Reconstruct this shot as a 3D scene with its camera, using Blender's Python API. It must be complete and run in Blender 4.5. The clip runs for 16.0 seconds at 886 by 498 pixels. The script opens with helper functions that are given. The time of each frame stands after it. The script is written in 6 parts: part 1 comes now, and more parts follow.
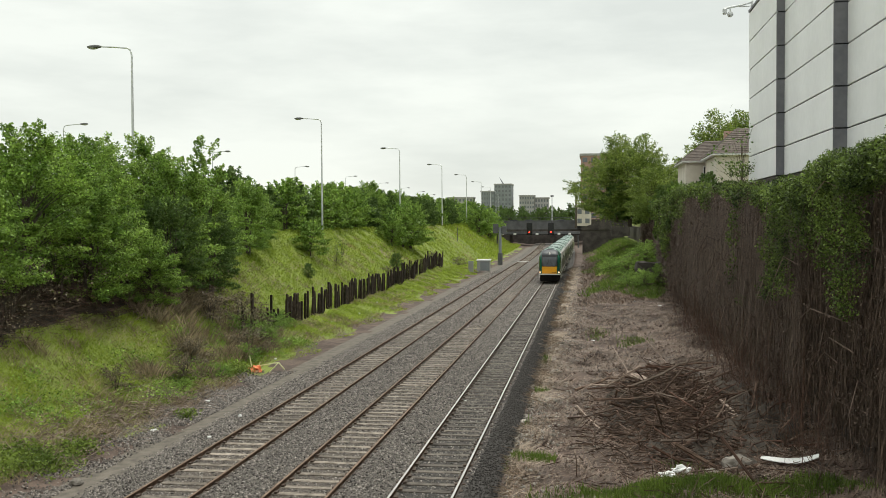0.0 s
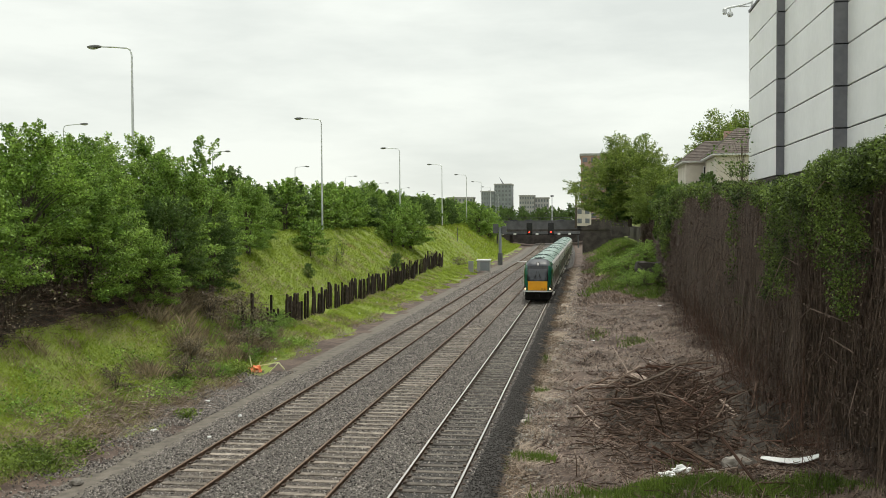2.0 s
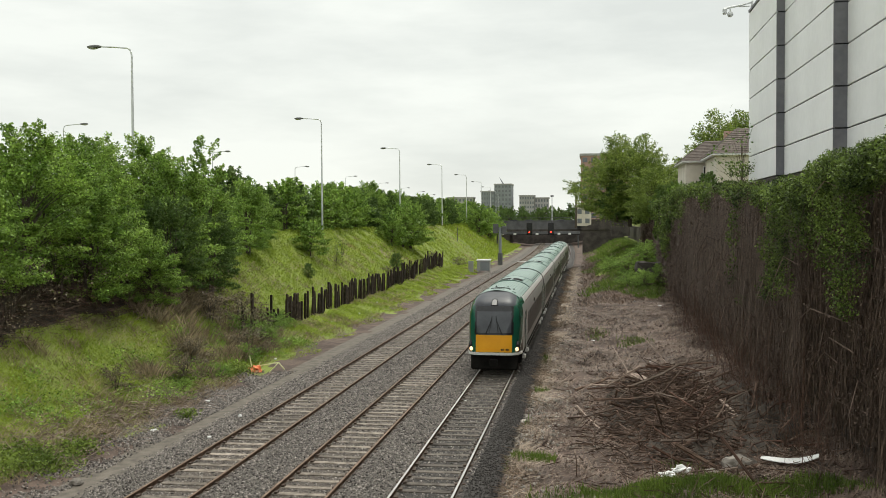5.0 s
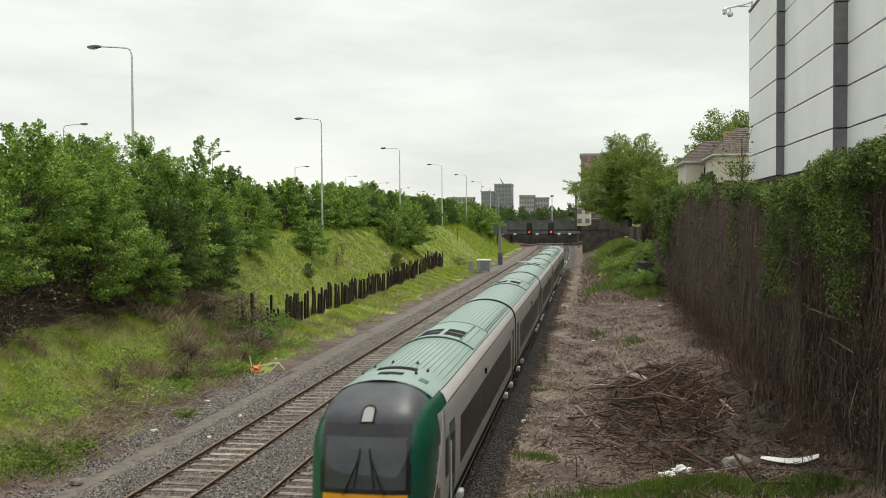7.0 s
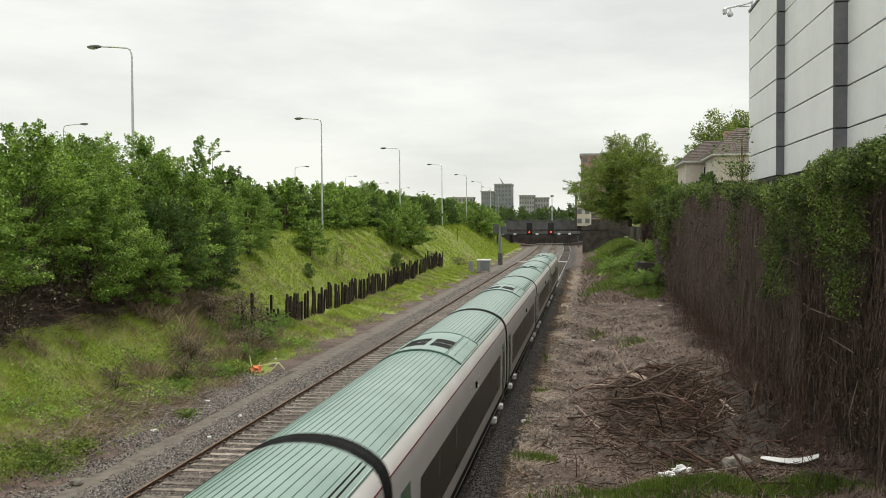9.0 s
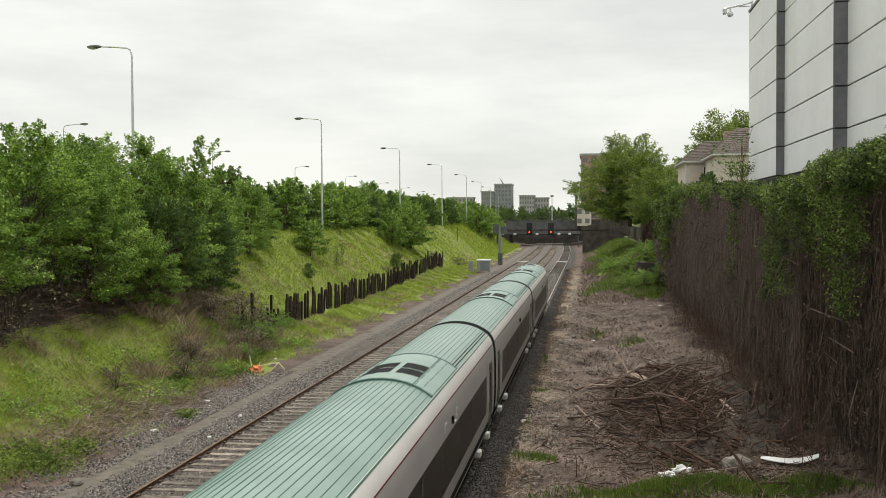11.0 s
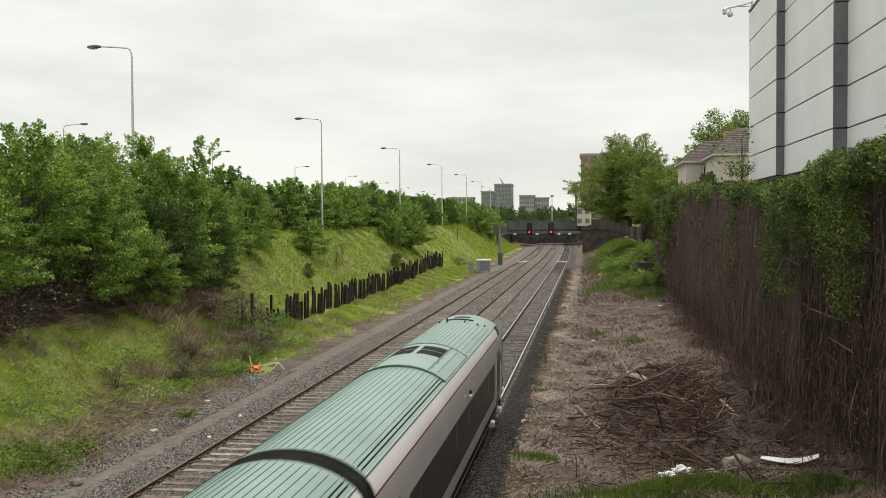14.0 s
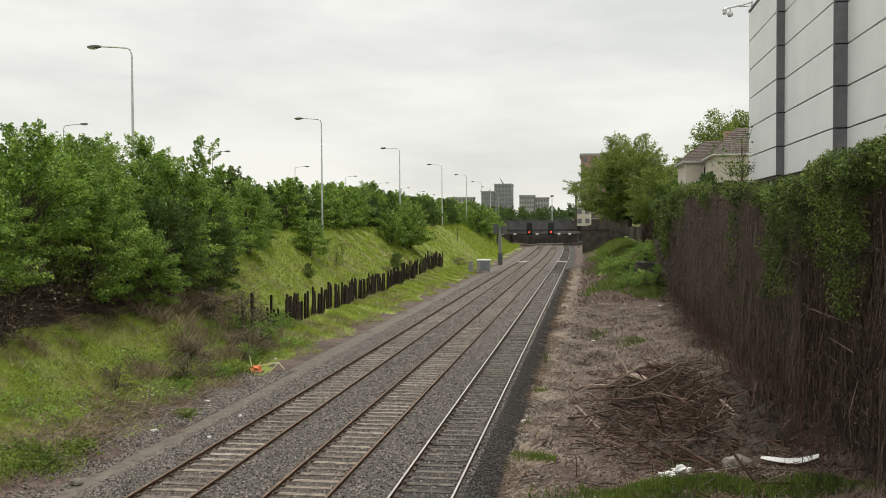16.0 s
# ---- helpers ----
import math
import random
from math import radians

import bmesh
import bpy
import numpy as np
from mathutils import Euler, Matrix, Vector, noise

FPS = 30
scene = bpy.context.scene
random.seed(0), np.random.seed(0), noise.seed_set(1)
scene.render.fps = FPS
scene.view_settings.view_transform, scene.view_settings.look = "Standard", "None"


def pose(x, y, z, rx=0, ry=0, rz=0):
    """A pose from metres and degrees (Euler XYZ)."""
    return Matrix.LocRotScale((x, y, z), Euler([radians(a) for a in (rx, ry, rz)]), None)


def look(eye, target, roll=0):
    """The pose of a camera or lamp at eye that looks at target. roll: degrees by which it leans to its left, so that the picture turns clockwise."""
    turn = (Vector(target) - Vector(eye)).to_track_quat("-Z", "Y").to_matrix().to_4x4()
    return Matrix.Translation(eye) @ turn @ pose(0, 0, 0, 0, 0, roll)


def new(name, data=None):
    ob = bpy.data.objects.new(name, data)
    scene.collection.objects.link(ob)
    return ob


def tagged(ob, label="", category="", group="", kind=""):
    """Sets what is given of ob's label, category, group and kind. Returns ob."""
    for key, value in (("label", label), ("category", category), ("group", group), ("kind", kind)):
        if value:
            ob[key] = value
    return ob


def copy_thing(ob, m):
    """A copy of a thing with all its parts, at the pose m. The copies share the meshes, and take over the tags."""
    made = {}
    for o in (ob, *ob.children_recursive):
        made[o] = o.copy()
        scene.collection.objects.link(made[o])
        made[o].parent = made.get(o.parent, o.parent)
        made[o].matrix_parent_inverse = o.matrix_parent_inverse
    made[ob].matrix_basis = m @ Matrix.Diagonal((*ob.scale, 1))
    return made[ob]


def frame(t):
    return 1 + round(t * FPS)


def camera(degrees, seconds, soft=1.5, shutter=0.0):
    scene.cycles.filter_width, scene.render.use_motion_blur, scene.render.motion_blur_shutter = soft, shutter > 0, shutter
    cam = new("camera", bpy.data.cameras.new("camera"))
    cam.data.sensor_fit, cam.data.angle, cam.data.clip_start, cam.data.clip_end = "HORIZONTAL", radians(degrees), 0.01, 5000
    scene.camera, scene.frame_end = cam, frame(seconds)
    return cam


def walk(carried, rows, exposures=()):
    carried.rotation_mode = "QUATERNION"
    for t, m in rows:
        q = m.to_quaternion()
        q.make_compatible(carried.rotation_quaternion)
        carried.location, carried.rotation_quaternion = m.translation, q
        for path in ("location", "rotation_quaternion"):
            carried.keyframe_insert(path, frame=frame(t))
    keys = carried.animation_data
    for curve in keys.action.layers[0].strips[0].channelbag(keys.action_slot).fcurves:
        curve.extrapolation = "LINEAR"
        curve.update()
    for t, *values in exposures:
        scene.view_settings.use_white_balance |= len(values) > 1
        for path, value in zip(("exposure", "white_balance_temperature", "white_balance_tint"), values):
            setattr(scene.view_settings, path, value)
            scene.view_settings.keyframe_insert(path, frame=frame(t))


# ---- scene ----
# ---- camera ----
cam = camera(47.47, 16.0, soft=0.65, shutter=0.4)
YAW, PITCH = radians(8.18), radians(1.624)
EYE = (0.0, 0.0, 7.306)
AIM = (-math.sin(YAW) * math.cos(PITCH) * 10, math.cos(YAW) * math.cos(PITCH) * 10, 7.306 - math.sin(PITCH) * 10)
STILL = look(EYE, AIM, -0.302)
walk(cam, [(0.0, STILL), (16.0, STILL)], exposures=[(0.0, 0.0, 6600, 5.5), (4.2, 0.0, 6600, 6.5), (9.0, -0.02, 6650, 9), (14.0, -0.05, 6680, 10), (16.0, -0.10, 6700, 10.5)])

# ---- light ----
SUN_EL, SUN_AZ = radians(60), radians(12)   # azimuth from +y towards +x
world = bpy.data.worlds.new("world")
scene.world = world
world.use_nodes = True
wn, wl = world.node_tree.nodes, world.node_tree.links
wn.clear()
w_out = wn.new("ShaderNodeOutputWorld")
w_bg = wn.new("ShaderNodeBackground")
w_sky = wn.new("ShaderNodeTexSky")
w_sky.sky_type = "NISHITA"
w_sky.sun_disc = False
w_sky.sun_elevation, w_sky.sun_rotation = SUN_EL, SUN_AZ
w_tc = wn.new("ShaderNodeTexCoord")
w_map = wn.new("ShaderNodeMapping")
w_map.inputs["Scale"].default_value = (1.3, 1.3, 5.5)
w_no = wn.new("ShaderNodeTexNoise")
w_no.inputs["Scale"].default_value, w_no.inputs["Detail"].default_value = 2.2, 7
w_no.inputs["Roughness"].default_value = 0.55
w_ra = wn.new("ShaderNodeValToRGB")
w_ra.color_ramp.elements[0].position, w_ra.color_ramp.elements[0].color = 0.36, (7.9, 8.15, 7.9, 1)
w_ra.color_ramp.elements[1].position, w_ra.color_ramp.elements[1].color = 0.60, (9.9, 10.1, 9.7, 1)
w_mix = wn.new("ShaderNodeMix")
w_mix.data_type = "RGBA"
w_mix.inputs[0].default_value = 0.93
wl.new(w_tc.outputs["Generated"], w_map.inputs["Vector"])
wl.new(w_map.outputs["Vector"], w_no.inputs["Vector"])
wl.new(w_no.outputs["Fac"], w_ra.inputs["Fac"])
wl.new(w_sky.outputs["Color"], w_mix.inputs[6])
wl.new(w_ra.outputs["Color"], w_mix.inputs[7])
# an overcast sky is brighter overhead than at the horizon
w_sep = wn.new("ShaderNodeSeparateXYZ")
w_up = wn.new("ShaderNodeMapRange")
w_up.inputs["From Min"].default_value, w_up.inputs["From Max"].default_value = 0.22, 0.95
w_up.inputs["To Min"].default_value, w_up.inputs["To Max"].default_value = 1.0, 1.6
w_gain = wn.new("ShaderNodeVectorMath")
w_gain.operation = "SCALE"
wl.new(w_tc.outputs["Generated"], w_sep.inputs[0])
wl.new(w_sep.outputs["Z"], w_up.inputs["Value"])
wl.new(w_mix.outputs[2], w_gain.inputs[0])
wl.new(w_up.outputs["Result"], w_gain.inputs["Scale"])
wl.new(w_gain.outputs[0], w_bg.inputs["Color"])
w_bg.inputs["Strength"].default_value = 0.10
wl.new(w_bg.outputs["Background"], w_out.inputs["Surface"])
sun = new("sun", bpy.data.lights.new("sun", "SUN"))
sun.data.energy, sun.data.angle, sun.data.color = 1.9, radians(10), (1.0, 0.96, 0.88)
sun.matrix_world = look((math.sin(SUN_AZ) * 50, math.cos(SUN_AZ) * 50, math.tan(SUN_EL) * 50), (0, 0, 0))
scene.view_settings.exposure = 0.0


# ---- materials ----
def mat(name, c1, c2, scale=3.0, rough=0.8, metal=0.0, bump=0.3, fine=40.0, c3=None, spot=0.0, dist=0.02, rnd=0.0, emit=None, spec=0.28):
    """A surface of two mixed tones at one scale, a fine grain at another, and optional patches of a third tone."""
    m = bpy.data.materials.new(name)
    m.use_nodes = True
    n, l = m.node_tree.nodes, m.node_tree.links
    b = n["Principled BSDF"]
    tc = n.new("ShaderNodeTexCoord")
    geo = n.new("ShaderNodeNewGeometry")
    big, small = n.new("ShaderNodeTexNoise"), n.new("ShaderNodeTexNoise")
    big.inputs["Scale"].default_value, big.inputs["Detail"].default_value = scale, 4
    small.inputs["Scale"].default_value, small.inputs["Detail"].default_value = fine, 3
    l.new(geo.outputs["Position"], big.inputs["Vector"])
    l.new(geo.outputs["Position"], small.inputs["Vector"])
    if rnd < 0:
        l.new(tc.outputs["Object"], big.inputs["Vector"])
        l.new(tc.outputs["Object"], small.inputs["Vector"])
    add = n.new("ShaderNodeMath")
    add.operation = "MULTIPLY_ADD"
    l.new(small.outputs["Fac"], add.inputs[0])
    add.inputs[1].default_value = 0.45
    l.new(big.outputs["Fac"], add.inputs[2])
    ramp = n.new("ShaderNodeValToRGB")
    ramp.color_ramp.elements[0].position, ramp.color_ramp.elements[0].color = 0.52, (*c1, 1)
    ramp.color_ramp.elements[1].position, ramp.color_ramp.elements[1].color = 0.92, (*c2, 1)
    l.new(add.outputs[0], ramp.inputs["Fac"])
    col = ramp.outputs["Color"]
    if c3:
        pat = n.new("ShaderNodeTexNoise")
        pat.inputs["Scale"].default_value, pat.inputs["Detail"].default_value = scale * 0.37, 6
        l.new(geo.outputs["Position"], pat.inputs["Vector"])
        pr = n.new("ShaderNodeMapRange")
        pr.inputs["From Min"].default_value, pr.inputs["From Max"].default_value = 0.62 - spot, 0.72 - spot
        l.new(pat.outputs["Fac"], pr.inputs["Value"])
        mx = n.new("ShaderNodeMix")
        mx.data_type = "RGBA"
        l.new(pr.outputs["Result"], mx.inputs[0])
        l.new(col, mx.inputs[6])
        mx.inputs[7].default_value = (*c3, 1)
        col = mx.outputs[2]
    if rnd > 0:
        hs = n.new("ShaderNodeHueSaturation")
        oi = n.new("ShaderNodeObjectInfo")
        sm = n.new("ShaderNodeMath")
        l.new(geo.outputs["Random Per Island"], sm.inputs[0])
        l.new(oi.outputs["Random"], sm.inputs[1])
        fr = n.new("ShaderNodeMath")
        fr.operation = "FRACT"
        l.new(sm.outputs[0], fr.inputs[0])
        mr = n.new("ShaderNodeMapRange")
        mr.inputs["To Min"].default_value, mr.inputs["To Max"].default_value = 1 - rnd, 1 + rnd
        l.new(fr.outputs[0], mr.inputs["Value"])
        l.new(mr.outputs["Result"], hs.inputs["Value"])
        l.new(col, hs.inputs["Color"])
        col = hs.outputs["Color"]
    l.new(col, b.inputs["Base Color"])
    b.inputs["Roughness"].default_value, b.inputs["Metallic"].default_value = rough, metal
    b.inputs["Specular IOR Level"].default_value = spec
    if bump:
        bp = n.new("ShaderNodeBump")
        bp.inputs["Strength"].default_value, bp.inputs["Distance"].default_value = bump, dist
        l.new(add.outputs[0], bp.inputs["Height"])
        l.new(bp.outputs["Normal"], b.inputs["Normal"])
    if emit:
        b.inputs["Emission Color"].default_value, b.inputs["Emission Strength"].default_value = (*emit[0], 1), emit[1]
    return m


def leaf_mat(name, c1, c2, rnd=0.45, trans=0.45, c3=None, spot=0.0):
    m = mat(name, c1, c2, scale=0.7, rough=0.55, bump=0, fine=6, rnd=rnd, spec=0.3, c3=c3, spot=spot)
    n, l = m.node_tree.nodes, m.node_tree.links
    b, out = n["Principled BSDF"], n["Material Output"]
    tr = n.new("ShaderNodeBsdfTranslucent")
    src = b.inputs["Base Color"].links[0].from_socket
    l.new(src, tr.inputs["Color"])
    mx = n.new("ShaderNodeMixShader")
    mx.inputs[0].default_value = trans
    l.new(b.outputs[0], mx.inputs[1])
    l.new(tr.outputs[0], mx.inputs[2])
    l.new(mx.outputs[0], out.inputs["Surface"])
    return m


LEAF = leaf_mat("leaf_hawthorn", (0.12, 0.215, 0.034), (0.31, 0.445, 0.085), rnd=0.6, trans=0.32)
LEAF_DARK = leaf_mat("leaf_dark", (0.062, 0.115, 0.026), (0.15, 0.225, 0.055))
LEAF_LIME = leaf_mat("leaf_lime", (0.105, 0.155, 0.026), (0.25, 0.32, 0.065), rnd=0.55)
GRASS_DARK = leaf_mat("shaded_grass", (0.07, 0.115, 0.02), (0.16, 0.225, 0.04), rnd=0.4)
LEAF_IVY = leaf_mat("leaf_ivy", (0.022, 0.042, 0.010), (0.185, 0.26, 0.052), trans=0.3, rnd=0.75)
GRASS = leaf_mat("grass_blades", (0.185, 0.25, 0.024), (0.345, 0.43, 0.055), rnd=0.25, c3=(0.31, 0.26, 0.11), spot=0.03, trans=0.45)
STALK = leaf_mat("withered_stalks", (0.18, 0.135, 0.085), (0.44, 0.35, 0.23), rnd=0.45, trans=0.15)
VINE_PALE = mat("grey_dead_vine", (0.080, 0.055, 0.043), (0.205, 0.148, 0.118), scale=1.1, bump=0.3, fine=14, rnd=0.4)
STRAW_PALE = leaf_mat("pale_straw", (0.26, 0.20, 0.15), (0.46, 0.37, 0.29), rnd=0.4, trans=0.1)
STRAW_PINK = leaf_mat("bleached_straw", (0.11, 0.076, 0.057), (0.27, 0.196, 0.153), rnd=0.45, trans=0.1)
STRAW = leaf_mat("dead_grass", (0.20, 0.15, 0.09), (0.40, 0.32, 0.22), rnd=0.4, trans=0.15)
BARK = mat("bark", (0.05, 0.04, 0.03), (0.13, 0.105, 0.08), scale=6, bump=0.6, fine=30)
VINE = mat("dead_vine", (0.044, 0.030, 0.023), (0.155, 0.110, 0.086), scale=2.0, bump=0.4, fine=25, rnd=0.5)
VINE_RED = mat("red_cane", (0.07, 0.037, 0.027), (0.165, 0.096, 0.070), scale=3, bump=0.3, rnd=0.4)
BRANCH = mat("dead_branch", (0.045, 0.027, 0.020), (0.175, 0.115, 0.085), scale=4, bump=0.4, rnd=0.5)
SOIL = mat("soil", (0.05, 0.033, 0.026), (0.145, 0.10, 0.079), scale=1.2, bump=0.7, fine=18, dist=0.05)
BALLAST = mat("ballast", (0.032, 0.027, 0.024), (0.20, 0.176, 0.156), scale=26, bump=1.0, fine=60, c3=(0.12, 0.10, 0.085), spot=0.02, dist=0.05)
BALLAST_DARK = mat("ballast_dark", (0.018, 0.016, 0.015), (0.088, 0.078, 0.072), scale=26, bump=1.0, fine=60, dist=0.05)
BALLAST_BROWN = mat("ballast_stained", (0.035, 0.028, 0.024), (0.17, 0.14, 0.12), scale=26, bump=1.0, fine=60, dist=0.05)
STONE = mat("ballast_stone", (0.066, 0.058, 0.053), (0.275, 0.245, 0.222), scale=9, bump=0.3, rnd=0.75)
STONE_PALE = mat("pale_rubble", (0.17, 0.15, 0.13), (0.34, 0.305, 0.27), scale=3, bump=0.5, rnd=0.4)
PATH = mat("cess_path", (0.09, 0.077, 0.063), (0.175, 0.15, 0.125), scale=2.5, bump=0.4, fine=50)
SLEEPER = mat("weathered_sleeper", (0.10, 0.08, 0.064), (0.31, 0.265, 0.22), scale=4, bump=0.5, fine=35, rnd=0.35)
SLEEPER_DARK = mat("oily_sleeper", (0.045, 0.037, 0.031), (0.15, 0.128, 0.108), scale=4, bump=0.5, fine=35, rnd=0.35)
RAIL_WEB = mat("rusty_rail", (0.055, 0.032, 0.022), (0.14, 0.085, 0.055), scale=5, rough=0.85, bump=0.3)
RAIL_TOP = mat("polished_rail", (0.45, 0.43, 0.41), (0.62, 0.60, 0.58), scale=3, rough=0.35, metal=0.9, bump=0.05)
RAIL_TOP_RUST = mat("dull_rail", (0.12, 0.075, 0.05), (0.24, 0.16, 0.11), scale=3, rough=0.6, metal=0.3, bump=0.1)
CLIP = mat("rail_chair", (0.05, 0.035, 0.028), (0.10, 0.07, 0.05), bump=0.2)
PANEL = mat("pale_cladding", (0.74, 0.74, 0.75), (0.82, 0.82, 0.83), scale=0.35, rough=0.45, bump=0.03, fine=3)
# the pale cladding with shade put into its colour; roof edges share it
PANEL_SHADE_TRIM = mat("cladding_shade_and_trim", (0.13, 0.13, 0.145), (0.18, 0.18, 0.195), scale=0.5, rough=0.5, bump=0.03, fine=4)
JOINT = mat("panel_joint", (0.02, 0.02, 0.022), (0.035, 0.035, 0.04), bump=0)
GALV = mat("galvanised_steel", (0.52, 0.53, 0.53), (0.64, 0.65, 0.65), scale=1.5, rough=0.5, metal=0.4, bump=0.05)
LAMP_HEAD = mat("lamp_housing", (0.10, 0.10, 0.10), (0.17, 0.17, 0.17), rough=0.5, bump=0.05)
GLASS_BOWL = mat("lamp_bowl", (0.30, 0.30, 0.29), (0.42, 0.42, 0.40), rough=0.2, bump=0)
POST_WOOD = mat("old_sleeper_post", (0.014, 0.010, 0.008), (0.06, 0.042, 0.033), scale=4, bump=0.5, rnd=0.5)
CONCRETE = mat("concrete", (0.28, 0.265, 0.245), (0.42, 0.40, 0.37), scale=1.0, bump=0.3, fine=20, c3=(0.20, 0.185, 0.165), spot=0.05)
DARK_STONE = mat("sooty_stone", (0.035, 0.03, 0.027), (0.095, 0.082, 0.072), scale=0.7, bump=0.4, fine=8)
STEEL_DARK = mat("grey_girder", (0.09, 0.09, 0.094), (0.15, 0.15, 0.155), scale=0.6, bump=0.1)
RENDER_CREAM = mat("cream_render", (0.50, 0.45, 0.38), (0.62, 0.57, 0.50), scale=0.8, bump=0.1)
ROOF_TILE = mat("brown_roof_tile", (0.085, 0.066, 0.058), (0.16, 0.13, 0.112), scale=2, bump=0.4, rnd=0.2)
WINDOW_DARK = mat("dark_window", (0.02, 0.022, 0.025), (0.035, 0.037, 0.04), rough=0.12, bump=0, spec=0.5)
WHITE = mat("white_paint", (0.70, 0.70, 0.69), (0.80, 0.80, 0.79), rough=0.5, bump=0.05)
ASPHALT = mat("asphalt", (0.04, 0.04, 0.042), (0.075, 0.075, 0.078), scale=2, bump=0.3)
BRICK_RED = mat("red_brick", (0.33, 0.20, 0.165), (0.42, 0.28, 0.24), scale=1.2, bump=0.2)
# far windows: the haze of distance is put into a paler glass colour
WINDOW_FAR = mat("hazy_window", (0.14, 0.15, 0.165), (0.18, 0.19, 0.205), rough=0.3, bump=0)
BRANCH_PALE = mat("bleached_branch", (0.17, 0.125, 0.10), (0.34, 0.265, 0.22), scale=4, bump=0.4, rnd=0.4)
# distance haze is put into this bluish facade grey; trackside fittings share it
FAR_GREY = mat("far_facade_grey", (0.19, 0.205, 0.225), (0.27, 0.285, 0.30), scale=0.2, bump=0)
FAR_PALE = mat("far_facade_pale", (0.29, 0.285, 0.28), (0.40, 0.395, 0.385), scale=0.2, bump=0)
# railcar paints
T_GREEN = mat("roof_sage_green", (0.175, 0.265, 0.228), (0.235, 0.335, 0.295), scale=0.9, rough=0.34, bump=0.04, fine=9, rnd=-1, spec=0.5)
T_RIB = mat("roof_rib_dark", (0.05, 0.105, 0.085), (0.075, 0.14, 0.115), scale=1, rough=0.55, bump=0.05, rnd=-1)
T_DEEP = mat("deep_green_paint", (0.008, 0.075, 0.045), (0.012, 0.098, 0.06), scale=0.8, rough=0.25, bump=0, rnd=-1, spec=0.5)
T_WHITE = mat("cantrail_silver", (0.62, 0.60, 0.58), (0.72, 0.70, 0.68), scale=0.7, rough=0.32, bump=0.02, rnd=-1, spec=0.5)
T_SIDE = mat("side_grey", (0.33, 0.315, 0.31), (0.40, 0.385, 0.38), scale=0.7, rough=0.35, bump=0.02, rnd=-1)
T_BAND = mat("window_band_glass", (0.010, 0.010, 0.012), (0.018, 0.018, 0.02), scale=0.7, spec=0.05, rough=0.3, bump=0, rnd=-1)
T_RED = mat("maroon_line", (0.11, 0.02, 0.025), (0.15, 0.03, 0.035), bump=0, rnd=-1)
T_YELLOW = mat("warning_yellow", (0.72, 0.32, 0.01), (0.80, 0.37, 0.015), scale=1.5, rough=0.4, bump=0.02, rnd=-1)
T_BLACK = mat("cab_black", (0.012, 0.012, 0.014), (0.022, 0.022, 0.025), rough=0.16, bump=0, rnd=-1, spec=0.5)
T_CAP = mat("cab_cap_dark", (0.035, 0.037, 0.045), (0.055, 0.058, 0.068), rough=0.45, bump=0, rnd=-1, spec=0.3)
T_GLASS = mat("windscreen_glass", (0.045, 0.048, 0.056), (0.075, 0.08, 0.09), scale=1.2, rough=0.06, bump=0, rnd=-1, spec=0.5)
T_UNDER = mat("underframe_grime", (0.006, 0.0055, 0.005), (0.02, 0.018, 0.016), scale=2, bump=0.3, rnd=-1, spec=0.1)
T_RUBBER = mat("gangway_rubber", (0.014, 0.014, 0.014), (0.03, 0.03, 0.03), bump=0.1, rnd=-1, spec=0.05)
T_LIGHT = mat("headlight_lit", (0.9, 0.85, 0.75), (1.0, 0.95, 0.85), bump=0, emit=((1.0, 0.62, 0.30), 1.6), rnd=-1)
T_SILVER = mat("bumper_silver", (0.60, 0.60, 0.59), (0.70, 0.70, 0.69), rough=0.35, metal=0.0, bump=0.03, rnd=-1)
SIGNAL_RED = mat("signal_red", (0.8, 0.02, 0.01), (0.9, 0.03, 0.02), bump=0, emit=((1.0, 0.03, 0.02), 6.0))


# ---- mesh tools ----
def part(name, bm, material, parent=None, label=""):
    me = bpy.data.meshes.new(name)
    bm.to_mesh(me)
    bm.free()
    me.materials.append(material)
    ob = new(name, me)
    if parent:
        ob.parent = parent
    if label:
        ob["label"] = label
    return ob


def raw(name, verts, faces, material, parent=None, label="", smooth=False):
    me = bpy.data.meshes.new(name)
    me.from_pydata(verts, [], faces)
    me.materials.append(material)
    if smooth:
        me.polygons.foreach_set("use_smooth", [True] * len(me.polygons))
    ob = new(name, me)
    if parent:
        ob.parent = parent
    if label:
        ob["label"] = label
    return ob


def quads_mesh(name, corners, material, parent=None, label=""):
    """corners: array (n, 4, 3), one loose quad each."""
    n = len(corners)
    me = bpy.data.meshes.new(name)
    me.vertices.add(4 * n)
    me.vertices.foreach_set("co", np.ascontiguousarray(corners, dtype=np.float32).reshape(-1))
    me.loops.add(4 * n)
    me.loops.foreach_set("vertex_index", np.arange(4 * n, dtype=np.int32))
    me.polygons.add(n)
    me.polygons.foreach_set("loop_start", np.arange(0, 4 * n, 4, dtype=np.int32))
    me.update(calc_edges=True)
    me.materials.append(material)
    ob = new(name, me)
    if parent:
        ob.parent = parent
    if label:
        ob["label"] = label
    return ob


def box(bm, x0, x1, y0, y1, z0, z1, bev=0.0):
    r = bmesh.ops.create_cube(bm, size=1.0, matrix=Matrix.Translation(((x0 + x1) / 2, (y0 + y1) / 2, (z0 + z1) / 2)) @ Matrix.Diagonal((abs(x1 - x0), abs(y1 - y0), abs(z1 - z0), 1)))
    if bev:
        es = list({e for v in r["verts"] for e in v.link_edges})
        bmesh.ops.bevel(bm, geom=es, offset=bev, segments=1, affect="EDGES")


